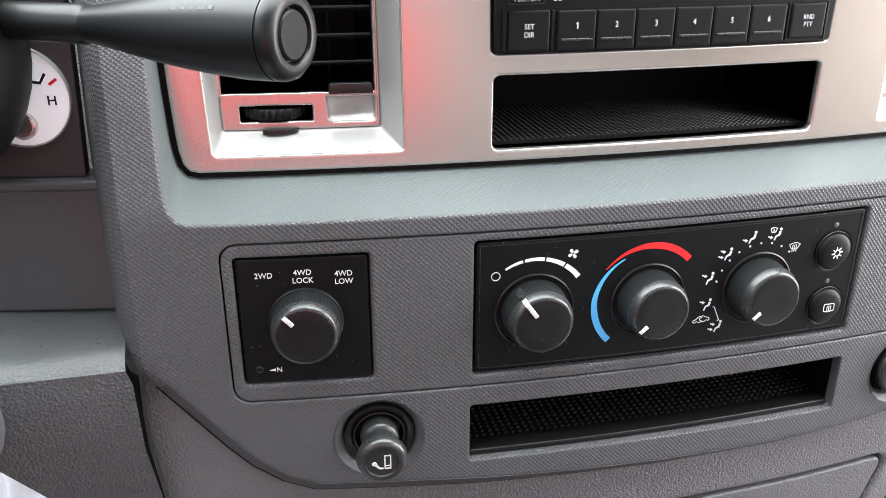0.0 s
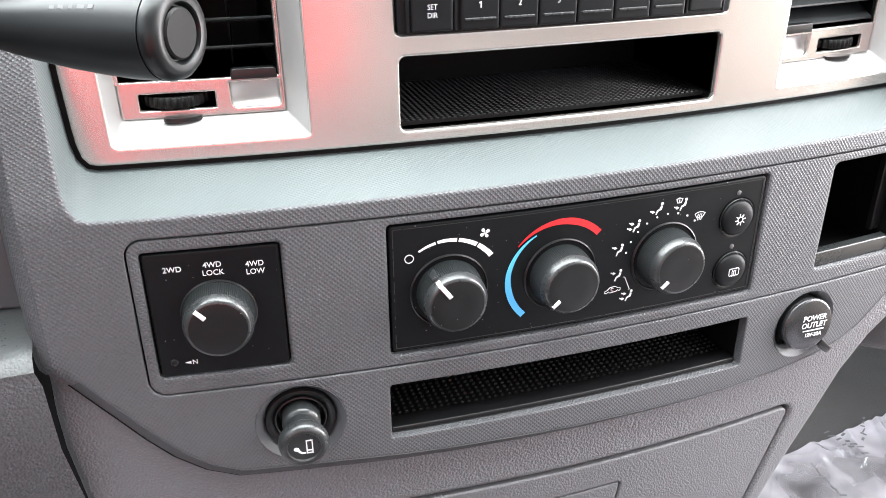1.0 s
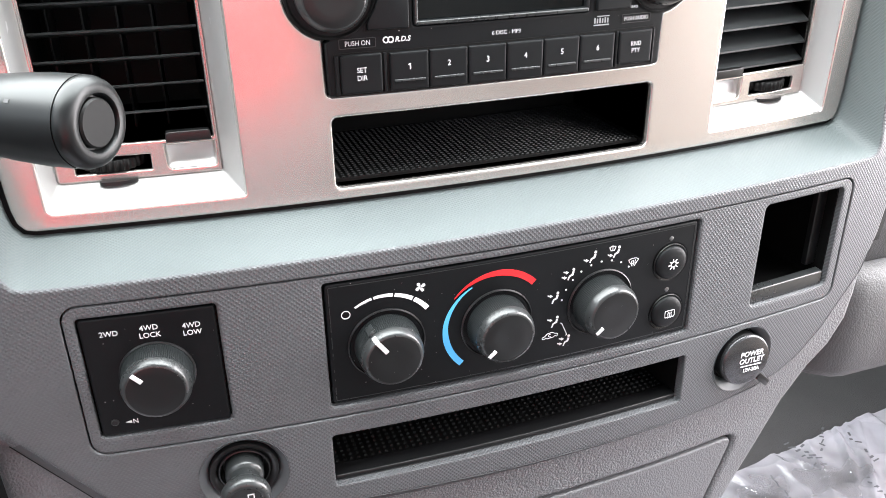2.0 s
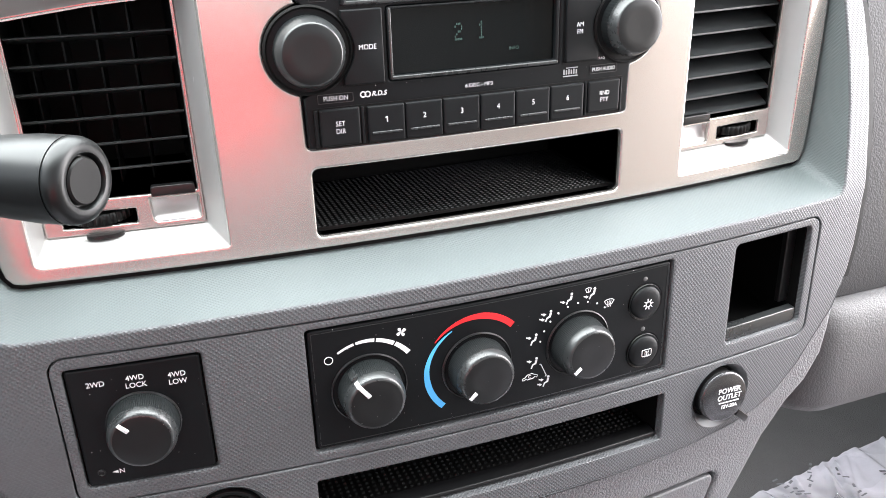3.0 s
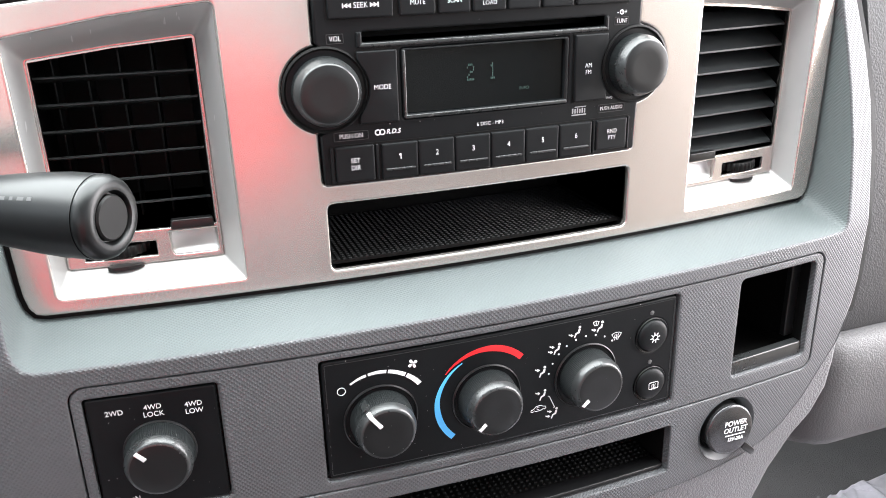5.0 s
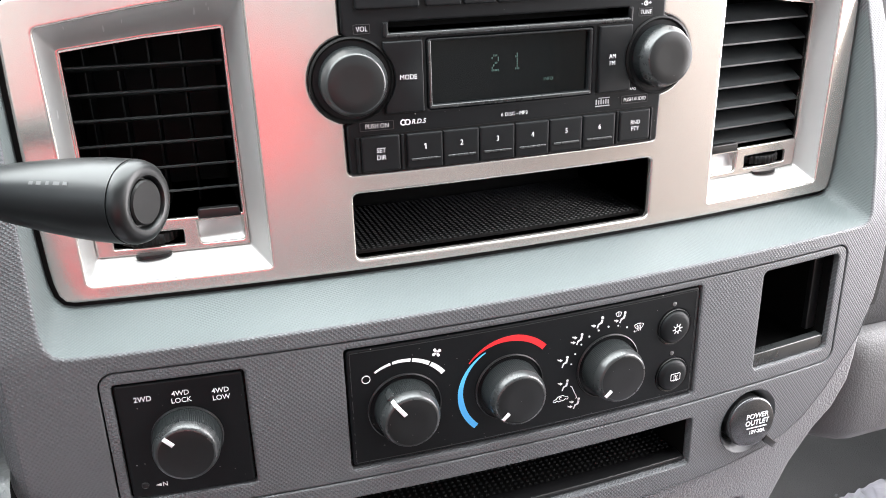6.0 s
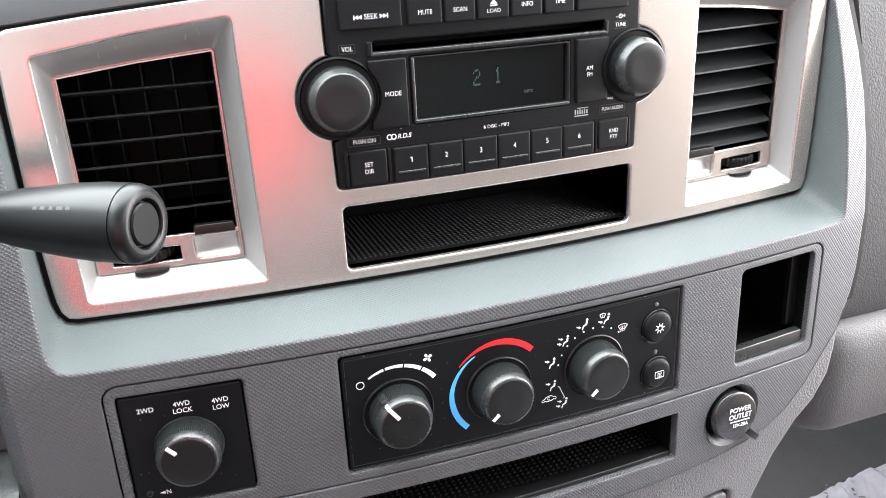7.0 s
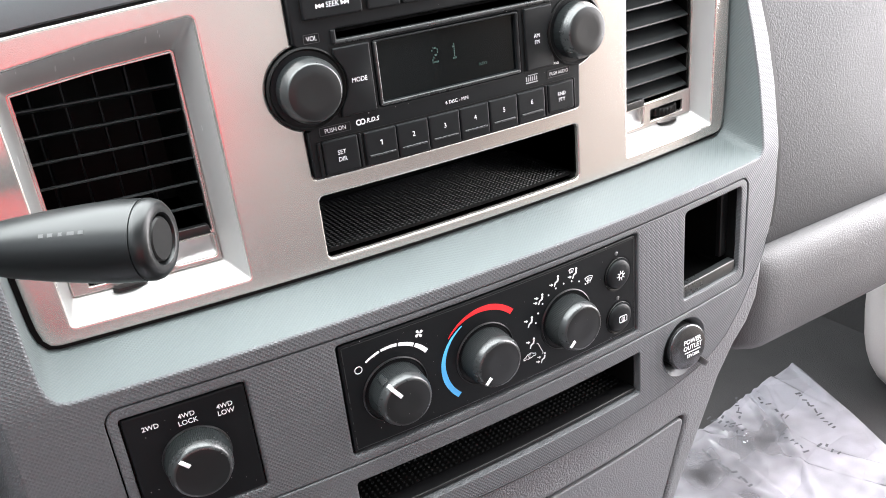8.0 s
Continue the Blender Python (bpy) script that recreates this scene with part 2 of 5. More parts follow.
def rrect(x0, z0, x1, z1, r=0.002, n=5):
    pts = []
    for cx, cz, a0 in ((x1 - r, z0 + r, -90), (x1 - r, z1 - r, 0), (x0 + r, z1 - r, 90), (x0 + r, z0 + r, 180)):
        for i in range(n + 1):
            a = radians(a0 + 90 * i / n)
            pts.append((cx + r * math.cos(a), cz + r * math.sin(a)))
    return pts


def disc(x, z, r, n=40, a0=0.0):
    return [(x + r * math.cos(a0 + 2 * math.pi * i / n), z + r * math.sin(a0 + 2 * math.pi * i / n)) for i in range(n)]


def rounded(corners, n=6):
    """A closed outline with rounded corners, from (x, z, radius)."""
    pts, k = [], len(corners)
    for i, (x, z, r) in enumerate(corners):
        p = Vector((x, z))
        if r <= 0:
            pts.append((x, z))
            continue
        a, b = Vector(corners[i - 1][:2]) - p, Vector(corners[(i + 1) % k][:2]) - p
        cut = min(r / max(0.05, math.tan(a.angle(b) / 2)), a.length * 0.49, b.length * 0.49)
        s, e = p + a.normalized() * cut, p + b.normalized() * cut
        for j in range(n + 1):
            t = j / n
            pts.append(tuple(s * (1 - t) ** 2 + p * 2 * t * (1 - t) + e * t * t))
    return pts


def area(pts):
    return 0.5 * sum(pts[i - 1][0] * pts[i][1] - pts[i][0] * pts[i - 1][1] for i in range(len(pts)))


def ccw(pts):
    return list(pts) if area(pts) > 0 else list(reversed(pts))


def dense(pts, step):
    out = []
    for i, p in enumerate(pts):
        q = pts[(i + 1) % len(pts)]
        n = max(1, math.ceil(math.dist(p, q) / step))
        out += [(p[0] + (q[0] - p[0]) * j / n, p[1] + (q[1] - p[1]) * j / n) for j in range(n)]
    return out


def inset(pts, d):
    """Moves a counter-clockwise outline inwards by d (outwards if negative)."""
    if d == 0:
        return list(pts)
    out, k = [], len(pts)
    for i in range(k):
        p0, p, p1 = Vector(pts[i - 1]), Vector(pts[i]), Vector(pts[(i + 1) % k])
        e0, e1 = (p - p0), (p1 - p)
        n0 = Vector((-e0.y, e0.x)).normalized() if e0.length > 1e-9 else Vector((0, 0))
        n1 = Vector((-e1.y, e1.x)).normalized() if e1.length > 1e-9 else n0
        m = (n0 + n1)
        m = m.normalized() if m.length > 1e-6 else n0
        c = max(0.45, m.dot(n1))
        out.append((p.x + m.x * d / c, p.y + m.y * d / c))
    return out


from mathutils import geometry


def inside(pts, x, z):
    odd = False
    for i in range(len(pts)):
        (x0, z0), (x1, z1) = pts[i - 1], pts[i]
        if (z0 > z) != (z1 > z) and x < x0 + (x1 - x0) * (z - z0) / (z1 - z0):
            odd = not odd
    return odd


def fill(bm, loops, put, step, flip=False, more=()):
    """Fills the outline loops[0] less the holes loops[1:]; more: further points to mesh through."""
    verts, edges = [], []
    for lp in loops:
        o = len(verts)
        verts += [Vector(p) for p in lp]
        edges += [(o + i, o + (i + 1) % len(lp)) for i in range(len(lp))]
    xs, zs = [p[0] for p in loops[0]], [p[1] for p in loops[0]]
    if step:
        nx, nz = int((max(xs) - min(xs)) / step), int((max(zs) - min(zs)) / step)
        for i in range(1, nx + 1):
            for j in range(1, nz + 1):
                verts.append(Vector((min(xs) + (i - 0.37) * step, min(zs) + (j - 0.41) * step)))
    verts += [Vector(p) for p in more]
    vs, _, fs, *_ = geometry.delaunay_2d_cdt(verts, edges, [], 0, 1e-7)
    made = {}
    for f in fs:
        cx, cz = sum(vs[i].x for i in f) / 3, sum(vs[i].y for i in f) / 3
        if not inside(loops[0], cx, cz) or any(inside(h, cx, cz) for h in loops[1:]):
            continue
        for i in f:
            if i not in made:
                made[i] = bm.verts.new(put(vs[i].x, vs[i].y))
        tri = [made[i] for i in f]
        bm.faces.new(tri[::-1] if flip else tri)


def plate(outline, holes=(), th=0.004, r=0.0006, base=FACE, front=0.0, step=0.03, edge=0.02, back=True, rec=None, bm=None, seg=3, hole_r=None, more=()):
    """A bowed plate with rounded edges and real openings: front is its depth behind the surface, th its thickness."""
    bm = bm or bmesh.new()
    rec = rec or (lambda z: 0.0)
    loops = [dense(ccw(outline), edge)] + [dense(ccw(h), edge) for h in holes]
    put = lambda d: (lambda x, z: at(x, front + d + rec(z), z, base))
    sign = [1] + [-1] * len(holes)
    def edge_rings(q):
        got = [(q * (1 - math.sin(math.pi / 2 * k / seg)), q * (1 - math.cos(math.pi / 2 * k / seg))) for k in range(seg + 1)] if q > 0 else [(0.0, 0.0)]
        return got + [(0.0, th)]

    hole_r = r if hole_r is None else hole_r
    rim = [r if s > 0 else hole_r for s in sign]
    rim = [q + (min(0.0006, q) if step and q > 0.0005 else 0.0) for q in rim]
    fill(bm, [inset(lp, s * q) for lp, s, q in zip(loops, sign, rim)], put(0.0), step, False, more)
    if back:
        fill(bm, loops, put(th), step, True)
    for lp, s, q in zip(loops, sign, rim):
        own = r if s > 0 else hole_r
        rings = ([(q, 0.0)] if q > own else []) + edge_rings(own)
        rows = [[bm.verts.new(put(d)(*p)) for p in inset(lp, s * o)] for o, d in rings]
        for a, b in zip(rows, rows[1:]):
            k = len(a)
            for i in range(k):
                quad = (a[i], b[i], b[(i + 1) % k], a[(i + 1) % k])
                bm.faces.new(quad if s > 0 else quad[::-1])
    bmesh.ops.remove_doubles(bm, verts=bm.verts, dist=1e-6)
    return bm


def cavity(loop, depth, base, front=0.0, shrink=0.0):
    """An open box behind an opening: walls and a back, seen from inside."""
    bm = bmesh.new()
    loop = dense(ccw(loop), 0.03)
    a = [bm.verts.new(at(x, front, z, base)) for x, z in loop]
    b = [bm.verts.new(at(x, front + depth, z, base)) for x, z in inset(loop, shrink)]
    k = len(a)
    for i in range(k):
        bm.faces.new((a[i], a[(i + 1) % k], b[(i + 1) % k], b[i]))
    bm.faces.new(b)
    bmesh.ops.triangulate(bm, faces=[f for f in bm.faces if len(f.verts) > 4])
    # outer skin, so that the box has thickness
    geom = bmesh.ops.duplicate(bm, geom=bm.verts[:] + bm.edges[:] + bm.faces[:])["geom"]
    for v in (g for g in geom if isinstance(g, bmesh.types.BMVert)):
        v.co.y += 0.0015
    bmesh.ops.reverse_faces(bm, faces=[g for g in geom if isinstance(g, bmesh.types.BMFace)])
    return bm


def loft(rows, closed=False, bm=None):
    bm = bm or bmesh.new()
    vs = [[bm.verts.new(p) for p in row] for row in rows]
    for a, b in zip(vs, vs[1:]):
        k = len(a)
        for i in range(k if closed else k - 1):
            bm.faces.new((a[i], b[i], b[(i + 1) % k], a[(i + 1) % k]))
    return bm


def frame_at(x, z, base, d=0.0):
    """A pose on the bowed dash: local x along it, y into it."""
    turn = math.atan(2 * BOW * x)
    return Matrix.Translation(at(x, d, z, base)) @ Matrix.Rotation(turn, 4, "Z")


def lathe(profile, m, seg=48, ridged=(), ridges=0, depth=0.0004, bm=None, ends=True):
    """Turns (radius, outwards) round the local y axis; the rows named in ridged carry fine ridges."""
    bm = bm or bmesh.new()
    seg = ridges * 4 if ridges else seg
    rows = []
    for k, (r, o) in enumerate(profile):
        ring = []
        for i in range(seg):
            a = 2 * math.pi * i / seg
            rr = r - (depth if k in ridged and (i % 4) in (2, 3) else 0.0)
            ring.append(bm.verts.new(m @ Vector((rr * math.cos(a), -o, rr * math.sin(a)))))
        rows.append(ring)
    for a, b in zip(rows, rows[1:]):
        for i in range(seg):
            bm.faces.new((a[i], a[(i + 1) % seg], b[(i + 1) % seg], b[i]))
    if ends:
        if profile[-1][0] > 1e-6:
            bm.faces.new(rows[-1])
        if profile[0][0] > 1e-6:
            bm.faces.new(rows[0][::-1])
    return bm


def block(m, sx, sy, sz, r=0.0004, bm=None):
    """A small box with bevelled edges."""
    bm = bm or bmesh.new()
    made = bmesh.ops.create_cube(bm, size=1.0, matrix=m @ Matrix.Diagonal((sx, sy, sz, 1)))["verts"]
    if r:
        edges = {e for v in made for e in v.link_edges}
        bmesh.ops.bevel(bm, geom=list(edges), offset=r, segments=2, affect="EDGES", profile=0.5)
    return bm


def stroke(bm, pts, w, base, front, th=0.0003):
    """A flat printed line of width w through the points."""
    left, right = [], []
    for i, p in enumerate(pts):
        a, b = Vector(pts[max(0, i - 1)]), Vector(pts[min(len(pts) - 1, i + 1)])
        n = (b - a).normalized()
        n = Vector((-n.y, n.x)) * (w[i] if isinstance(w, (list, tuple)) else w) / 2
        left.append((p[0] + n.x, p[1] + n.y))
        right.append((p[0] - n.x, p[1] - n.y))
    return plate(right + left[::-1], th=th, r=0, base=base, front=front, step=0, back=False, bm=bm)


def arc(x, z, r, a0, a1, n=14):
    return [(x + r * math.cos(radians(a0 + (a1 - a0) * i / n)), z + r * math.sin(radians(a0 + (a1 - a0) * i / n))) for i in range(n + 1)]


def lettering(text, x, z, height, base, front, bold=0.0, stretch=1.0, lean=0.0, place=None):
    """Printed words centred on x, z, with capitals of the given height."""
    cu = bpy.data.curves.new("words", "FONT")
    cu.body, cu.align_x, cu.align_y = text, "CENTER", "CENTER"
    cu.size, cu.extrude, cu.offset, cu.shear, cu.resolution_u = height / 0.69, 0.00004, bold, lean, 3
    ob = bpy.data.objects.new("words", cu)
    scene.collection.objects.link(ob)
    bpy.context.view_layer.update()
    me = bpy.data.meshes.new_from_object(ob.evaluated_get(bpy.context.evaluated_depsgraph_get()))
    bpy.data.objects.remove(ob)
    bpy.data.curves.remove(cu)
    for v in me.vertices:
        tx, tz, td = v.co.x * stretch, v.co.y, v.co.z
        v.co = place @ Vector((tx, -td, tz)) if place else at(x + tx, front - td, z + tz, base)
    return me


def words(text, x, z, height, base, front, parent, mat=None, name="lettering", **more):
    me = lettering(text, x, z, height, base, front, **more)
    me.materials.clear()
    me.materials.append(mat or PRINT)
    return part(name, me, None, parent)


# ---------------------------------------------------------------- cab that closes the place
def slab(name, place, size, mat, label="", kind="structure", holes=()):
    """A wall of boxes round one rectangular opening, or a plain slab."""
    bm = block(Matrix.Translation(place), *size, r=0.004)
    ob = new(name, sheet(bm, mat))
    return tagged(ob, label, name.split("_")[0], kind=kind)


FLOOR_Z = 0.10
slab("floor", (XC, -0.15, FLOOR_Z - 0.02), (1.76, 2.1, 0.04), CARPET, "dark grey carpeted cab floor")
slab("wall_front", (XC, 0.86, 0.45), (1.76, 0.04, 0.70), CARPET, "dark carpeted firewall of the footwell")
slab("ceiling", (XC, -0.60, 1.50), (1.76, 1.14, 0.03), HEADLINER, "grey cloth headliner")


def cab_wall(name, across, side, mat, label, boxes):
    """A cab wall made of solid stretches (from, to, z0, z1) round its openings, along x or y."""
    bm = bmesh.new()
    for lo, hi, z0, z1 in boxes:
        mid, size = (lo + hi) / 2, hi - lo
        if side == "x":
            block(Matrix.Translation((across, mid, (z0 + z1) / 2)), 0.04, size, z1 - z0, 0.003, bm)
        else:
            block(Matrix.Translation((mid, across, (z0 + z1) / 2)), size, 0.04, z1 - z0, 0.003, bm)
    return tagged(new(name, sheet(bm, mat)), label, "wall", kind="structure")


# the rear opening is made up, to hold the added fill lamp
cab_wall("wall_driver", XC - 0.88, "x", TRIM_DARK, "dark slate driver side trim with an added rear opening", ((-0.48, 0.50, 0.06, 0.84), (-1.15, 0.50, 1.34, 1.50), (-1.15, -0.48, 0.06, 0.18), (-0.48, -0.36, 0.84, 1.34), (-1.15, -1.08, 0.18, 1.34), (0.42, 0.50, 0.84, 1.34)))
# the rearmost opening is made up for the passenger-side fill lamp
cab_wall("wall_passenger", XC + 0.88, "x", TRIM_LIGHT, "pale cream passenger side trim with half open doorway", ((-1.15, 0.50, 0.06, 0.30), (-1.15, 0.50, 1.34, 1.50), (-1.15, 0.06, 0.30, 0.86), (0.04, 0.06, 0.86, 1.34), (-0.52, -0.44, 0.86, 1.34), (-1.15, -1.11, 0.86, 1.34), (0.46, 0.50, 0.30, 1.34)))
cab_wall("wall_rear", -1.16, "y", TRIM_REAR, "pale grey rear cab wall with window opening", ((XC - 0.88, XC + 0.88, 0.06, 0.86), (XC - 0.88, XC + 0.88, 1.34, 1.50), (XC - 0.88, XC - 0.78, 0.86, 1.34), (XC + 0.78, XC + 0.88, 0.86, 1.34)))
for s in (-1, 1):
    slab("wall_kick_" + ("left", "right")[s > 0], (XC + s * 0.88, 0.68, 0.46), (0.04, 0.36, 0.80), CARPET, "dark carpeted kick panel")

pane = bmesh.new()
block(Matrix.Translation((XC, 0.43, 1.23)) @ Matrix.Rotation(radians(59.8), 4, "X"), 1.70, 0.004, 1.02, 0.0, pane)
GLASS = bpy.data.materials.new("windshield_glass")
GLASS.use_nodes = True
gb = GLASS.node_tree.nodes["Principled BSDF"]
gb.inputs["Transmission Weight"].default_value, gb.inputs["Roughness"].default_value, gb.inputs["IOR"].default_value = 1.0, 0.0, 1.45
gb.inputs["Base Color"].default_value = (0.93, 1.0, 0.97, 1)
shield = tagged(new("window_windshield", sheet(pane, GLASS)), "slightly green laminated windshield", "windshield", kind="structure")
shield.visible_shadow = False

# ---------------------------------------------------------------- dashboard
dash = thing("dashboard", (XC, 0.50, 0.45), "slate grey moulded plastic truck dashboard with woven texture", "dashboard")


def sweep_back(z):
    """The side posts of the face lean back above the ledge."""
    t = max(0.0, z - 0.613)
    return 0.24 * t * t / (t + 0.006)


def ledge_front(x):
    return 0.6128 + 0.0004 * (abs(x) / 0.24) ** 2


UR = [(0.2440, 0.800), (0.2455, 0.770), (0.2460, 0.735), (0.2462, 0.700), (0.2460, 0.665), (0.2455, 0.640), (0.2450, 0.626), (0.2435, 0.6192), (0.2405, 0.6150), (0.2360, 0.6134)]
UL = list(UR)
UR[:9] = [(0.2390, 0.800), (0.2420, 0.760), (0.2455, 0.728), (0.2476, 0.700), (0.2478, 0.668), (0.2454, 0.643), (0.2432, 0.627), (0.2420, 0.6192), (0.2398, 0.6150)]
STRAIGHT = [(x, ledge_front(x)) for x in (0.220, 0.195, 0.165, 0.135, 0.105, 0.075, 0.045, 0.015)]
UB = [(0.2420, 0.800), (0.2432, 0.770), (0.2440, 0.735), (0.2440, 0.700), (0.2432, 0.665), (0.2424, 0.645), (0.2418, 0.637), (0.2402, 0.6297), (0.2365, 0.6248), (0.2310, 0.6235)]
UB += [(x, 0.6235) for x in (0.216, 0.192, 0.163, 0.134, 0.105, 0.075, 0.045, 0.015)]
U_FRONT = UR + STRAIGHT + [(-x, z) for x, z in reversed(UL + STRAIGHT)]
U_BACK = UB + [(-x, z) for x, z in reversed(UB)]

RIGHT_EDGE = [(0.2480, 0.800), (0.2565, 0.7514), (0.2635, 0.720), (0.2668, 0.692), (0.2665, 0.660), (0.2640, 0.635), (0.2618, 0.610), (0.2612, 0.575), (0.2575, 0.5515), (0.2505, 0.5315), (0.2360, 0.5130), (0.2236, 0.4965), (0.2060, 0.4800), (0.1900, 0.4715), (0.1700, 0.4655), (0.1350, 0.4608), (0.0700, 0.4565), (0.0, 0.4550)]
LEFT_EDGE = [(-0.0700, 0.4558), (-0.1010, 0.4566), (-0.1470, 0.4590), (-0.1884, 0.4617), (-0.2045, 0.4684), (-0.2188, 0.4791), (-0.2303, 0.4915), (-0.2411, 0.5050), (-0.2515, 0.5178), (-0.2630, 0.5320), (-0.2660, 0.5420), (-0.2660, 0.690), (-0.2660, 0.800)]
FACE_OUT = U_FRONT + LEFT_EDGE[::-1] + RIGHT_EDGE[::-1]
GROOVE = rrect(-0.2245, 0.5195, 0.2245, 0.6034, 0.0085, 7)
LIGHTER, OUTLET = (-0.1550, 0.4940), (0.1545, 0.4930)
POCKET_LOW = rrect(-0.1085, 0.4745, 0.1085, 0.5085, 0.0018, 3)
ROLL = LEFT_EDGE[::-1][3:] + RIGHT_EDGE[::-1][:-8]
ROLL = [(x, z) for p, q in zip(ROLL, ROLL[1:]) for x, z in [(p[0] + (q[0] - p[0]) * k / 4, p[1] + (q[1] - p[1]) * k / 4) for k in range(4)]] + ROLL[-1:]


def chamfer(x):
    """Width of the smooth bevel along the lower edge, wide on the driver's side."""
    return 0.0022 + 0.0050 * min(1.0, max(0.0, (0.10 - x) / 0.24))


def roll_off(x, z):
    """How far the face falls back towards its lower edge."""
    p, best = Vector((x, z)), 1.0
    for a, b in zip(ROLL, ROLL[1:]):
        a, b = Vector(a), Vector(b)
        t = min(1.0, max(0.0, (p - a).dot(b - a) / (b - a).length_squared))
        best = min(best, (p - a.lerp(b, t)).length)
    return 0.60 * max(0.0, chamfer(x) - best)


face_holes = [GROOVE, POCKET_LOW, disc(*LIGHTER, 0.0224, 48), disc(*OUTLET, 0.0226, 48)]
near_edge = []
for d in (0.0030, 0.0045, 0.0060, 0.0074, 0.0086):
    near_edge += [p for p in inset(dense(ccw(FACE_OUT), 0.006), d) if p[1] < 0.56 and not any(inside(inset(ccw(h), -0.003), *p) for h in face_holes) and inside(FACE_OUT, *p)]
face_bm = plate(FACE_OUT, face_holes, th=0.030, r=0.0014, hole_r=0.0008, rec=sweep_back, step=0.02, edge=0.006, more=near_edge)
for v in face_bm.verts:
    if v.co.z < 0.57:
        v.co.y += roll_off(v.co.x - XC, v.co.z)
rows = []
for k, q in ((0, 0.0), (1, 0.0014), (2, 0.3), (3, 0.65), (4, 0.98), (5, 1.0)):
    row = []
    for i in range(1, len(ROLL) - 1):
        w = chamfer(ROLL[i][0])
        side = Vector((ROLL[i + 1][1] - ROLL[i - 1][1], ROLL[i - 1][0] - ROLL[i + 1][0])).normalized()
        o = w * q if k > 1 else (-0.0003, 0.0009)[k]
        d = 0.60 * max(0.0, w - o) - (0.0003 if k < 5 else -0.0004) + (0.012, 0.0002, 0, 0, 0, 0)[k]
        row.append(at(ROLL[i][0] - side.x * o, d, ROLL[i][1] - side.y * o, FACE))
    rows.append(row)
part("face_chamfer", loft(rows), SLATE_MATT, dash, "smooth grey bevel, darkened as shade, under the woven face")
# black band just outside the edge, as the shade in the seam
rows = []
for out, d in ((-0.0012, 0.0022), (0.0016, 0.0022), (0.0017, 0.0260)):
    rows.append([at(x, 0.60 * chamfer(x) + d, z, FACE) for x, z in inset(ROLL, -out)[1:-1]])
part("face_seam_shade", loft(rows), BLACK_DEEP, dash, "dark strip as shade in the seam under the face panel")
part("face_panel", face_bm, SLATE, dash, "slate grey plastic face with fine woven relief")
SWITCH = rrect(-0.2186, 0.5292, -0.1564, 0.5962, 0.0022, 4)
CLIMATE = rrect(-0.1072, 0.5258, 0.1072, 0.5985, 0.0022, 4)
CUBBY = rrect(0.1540, 0.5302, 0.2170, 0.5975, 0.0035, 4)
part("control_panel", plate(inset(ccw(GROOVE), 0.0008), [SWITCH, CLIMATE, CUBBY], th=0.012, r=0.0006, hole_r=0.0014, seg=2, step=0.02, front=0.0004), SLATE, dash, "slate grey plastic insert with fine woven relief")
part("panel_backing", plate(inset(ccw(GROOVE), -0.004), [inset(ccw(q), 0.001) for q in (SWITCH, CLIMATE, CUBBY)], th=0.004, r=0, front=0.0045, step=0.03), BLACK_DEEP, dash)

rows = []
for t in (0.0, 0.04, 0.12, 0.3, 0.55, 0.8, 1.0):
    row = []
    for (xf, zf), (xb, zb) in zip(U_FRONT, U_BACK):
        a, b = at(xf, 0.0013 + sweep_back(zf), zf, FACE), at(xb, 0.004, zb, BEZEL)
        row.append(a.lerp(b, t))
    rows.append(row)
rows.append([p + Vector((0, 0.025, 0)) for p in rows[-1]])
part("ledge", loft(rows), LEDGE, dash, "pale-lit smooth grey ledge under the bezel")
rows = [[at(x, d + sweep_back(z), z, FACE) for z in (0.537, 0.56, 0.60, 0.64, 0.69, 0.74, 0.80)] for x, d in ((-0.2656, 0.0010), (-0.2690, 0.0026), (-0.2722, 0.0070), (-0.2750, 0.0150), (-0.2790, 0.0330), (-0.2850, 0.0640))]
part("side_post", loft(rows), SLATE, dash, "woven grey rounded side edge")

# black strip laid along the edge as the shade where the pad turns in
rows = [[at(x + e, d + sweep_back(z), z, FACE) for x, z in RIGHT_EDGE[:9]] for e, d in ((-0.0004, 0.0120), (-0.0002, 0.0010), (0.0046, 0.0010), (0.0054, 0.0030), (0.0058, 0.0300))]
part("side_gap_shade", loft(rows), BLACK_DEEP, dash, "black strip as shade in the gap beside the passenger pad")

# grained lower body round the face, with its bin door
OUT_R = [(0.2615, 0.556), (0.2608, 0.530), (0.2595, 0.510), (0.2560, 0.4905), (0.2435, 0.4720), (0.2270, 0.4600), (0.2080, 0.4385), (0.1900, 0.4070), (0.1765, 0.3840), (0.1635, 0.3601), (0.1450, 0.3250), (0.1200, 0.2700)]
OUT_L = [(-0.2500, 0.270), (-0.2540, 0.330), (-0.2590, 0.400), (-0.2640, 0.440), (-0.2675, 0.470), (-0.2697, 0.488), (-0.2702, 0.508), (-0.2692, 0.530), (-0.2715, 0.545)]
IN_L = [(x + 0.003, z + 0.004) for x, z in LEFT_EDGE[1:10]]
IN_R = [(x - 0.003, z + 0.004) for x, z in RIGHT_EDGE[8:16]]
BIN = rounded([(-0.170, 0.262, 0.004), (0.109, 0.262, 0.004), (0.1690, 0.4240, 0.008), (0.1000, 0.4218, 0), (0.0, 0.4208, 0), (-0.1000, 0.4222, 0), (-0.190, 0.4240, 0.006)])
body_out = OUT_R + OUT_L + IN_L[::-1] + IN_R[::-1]
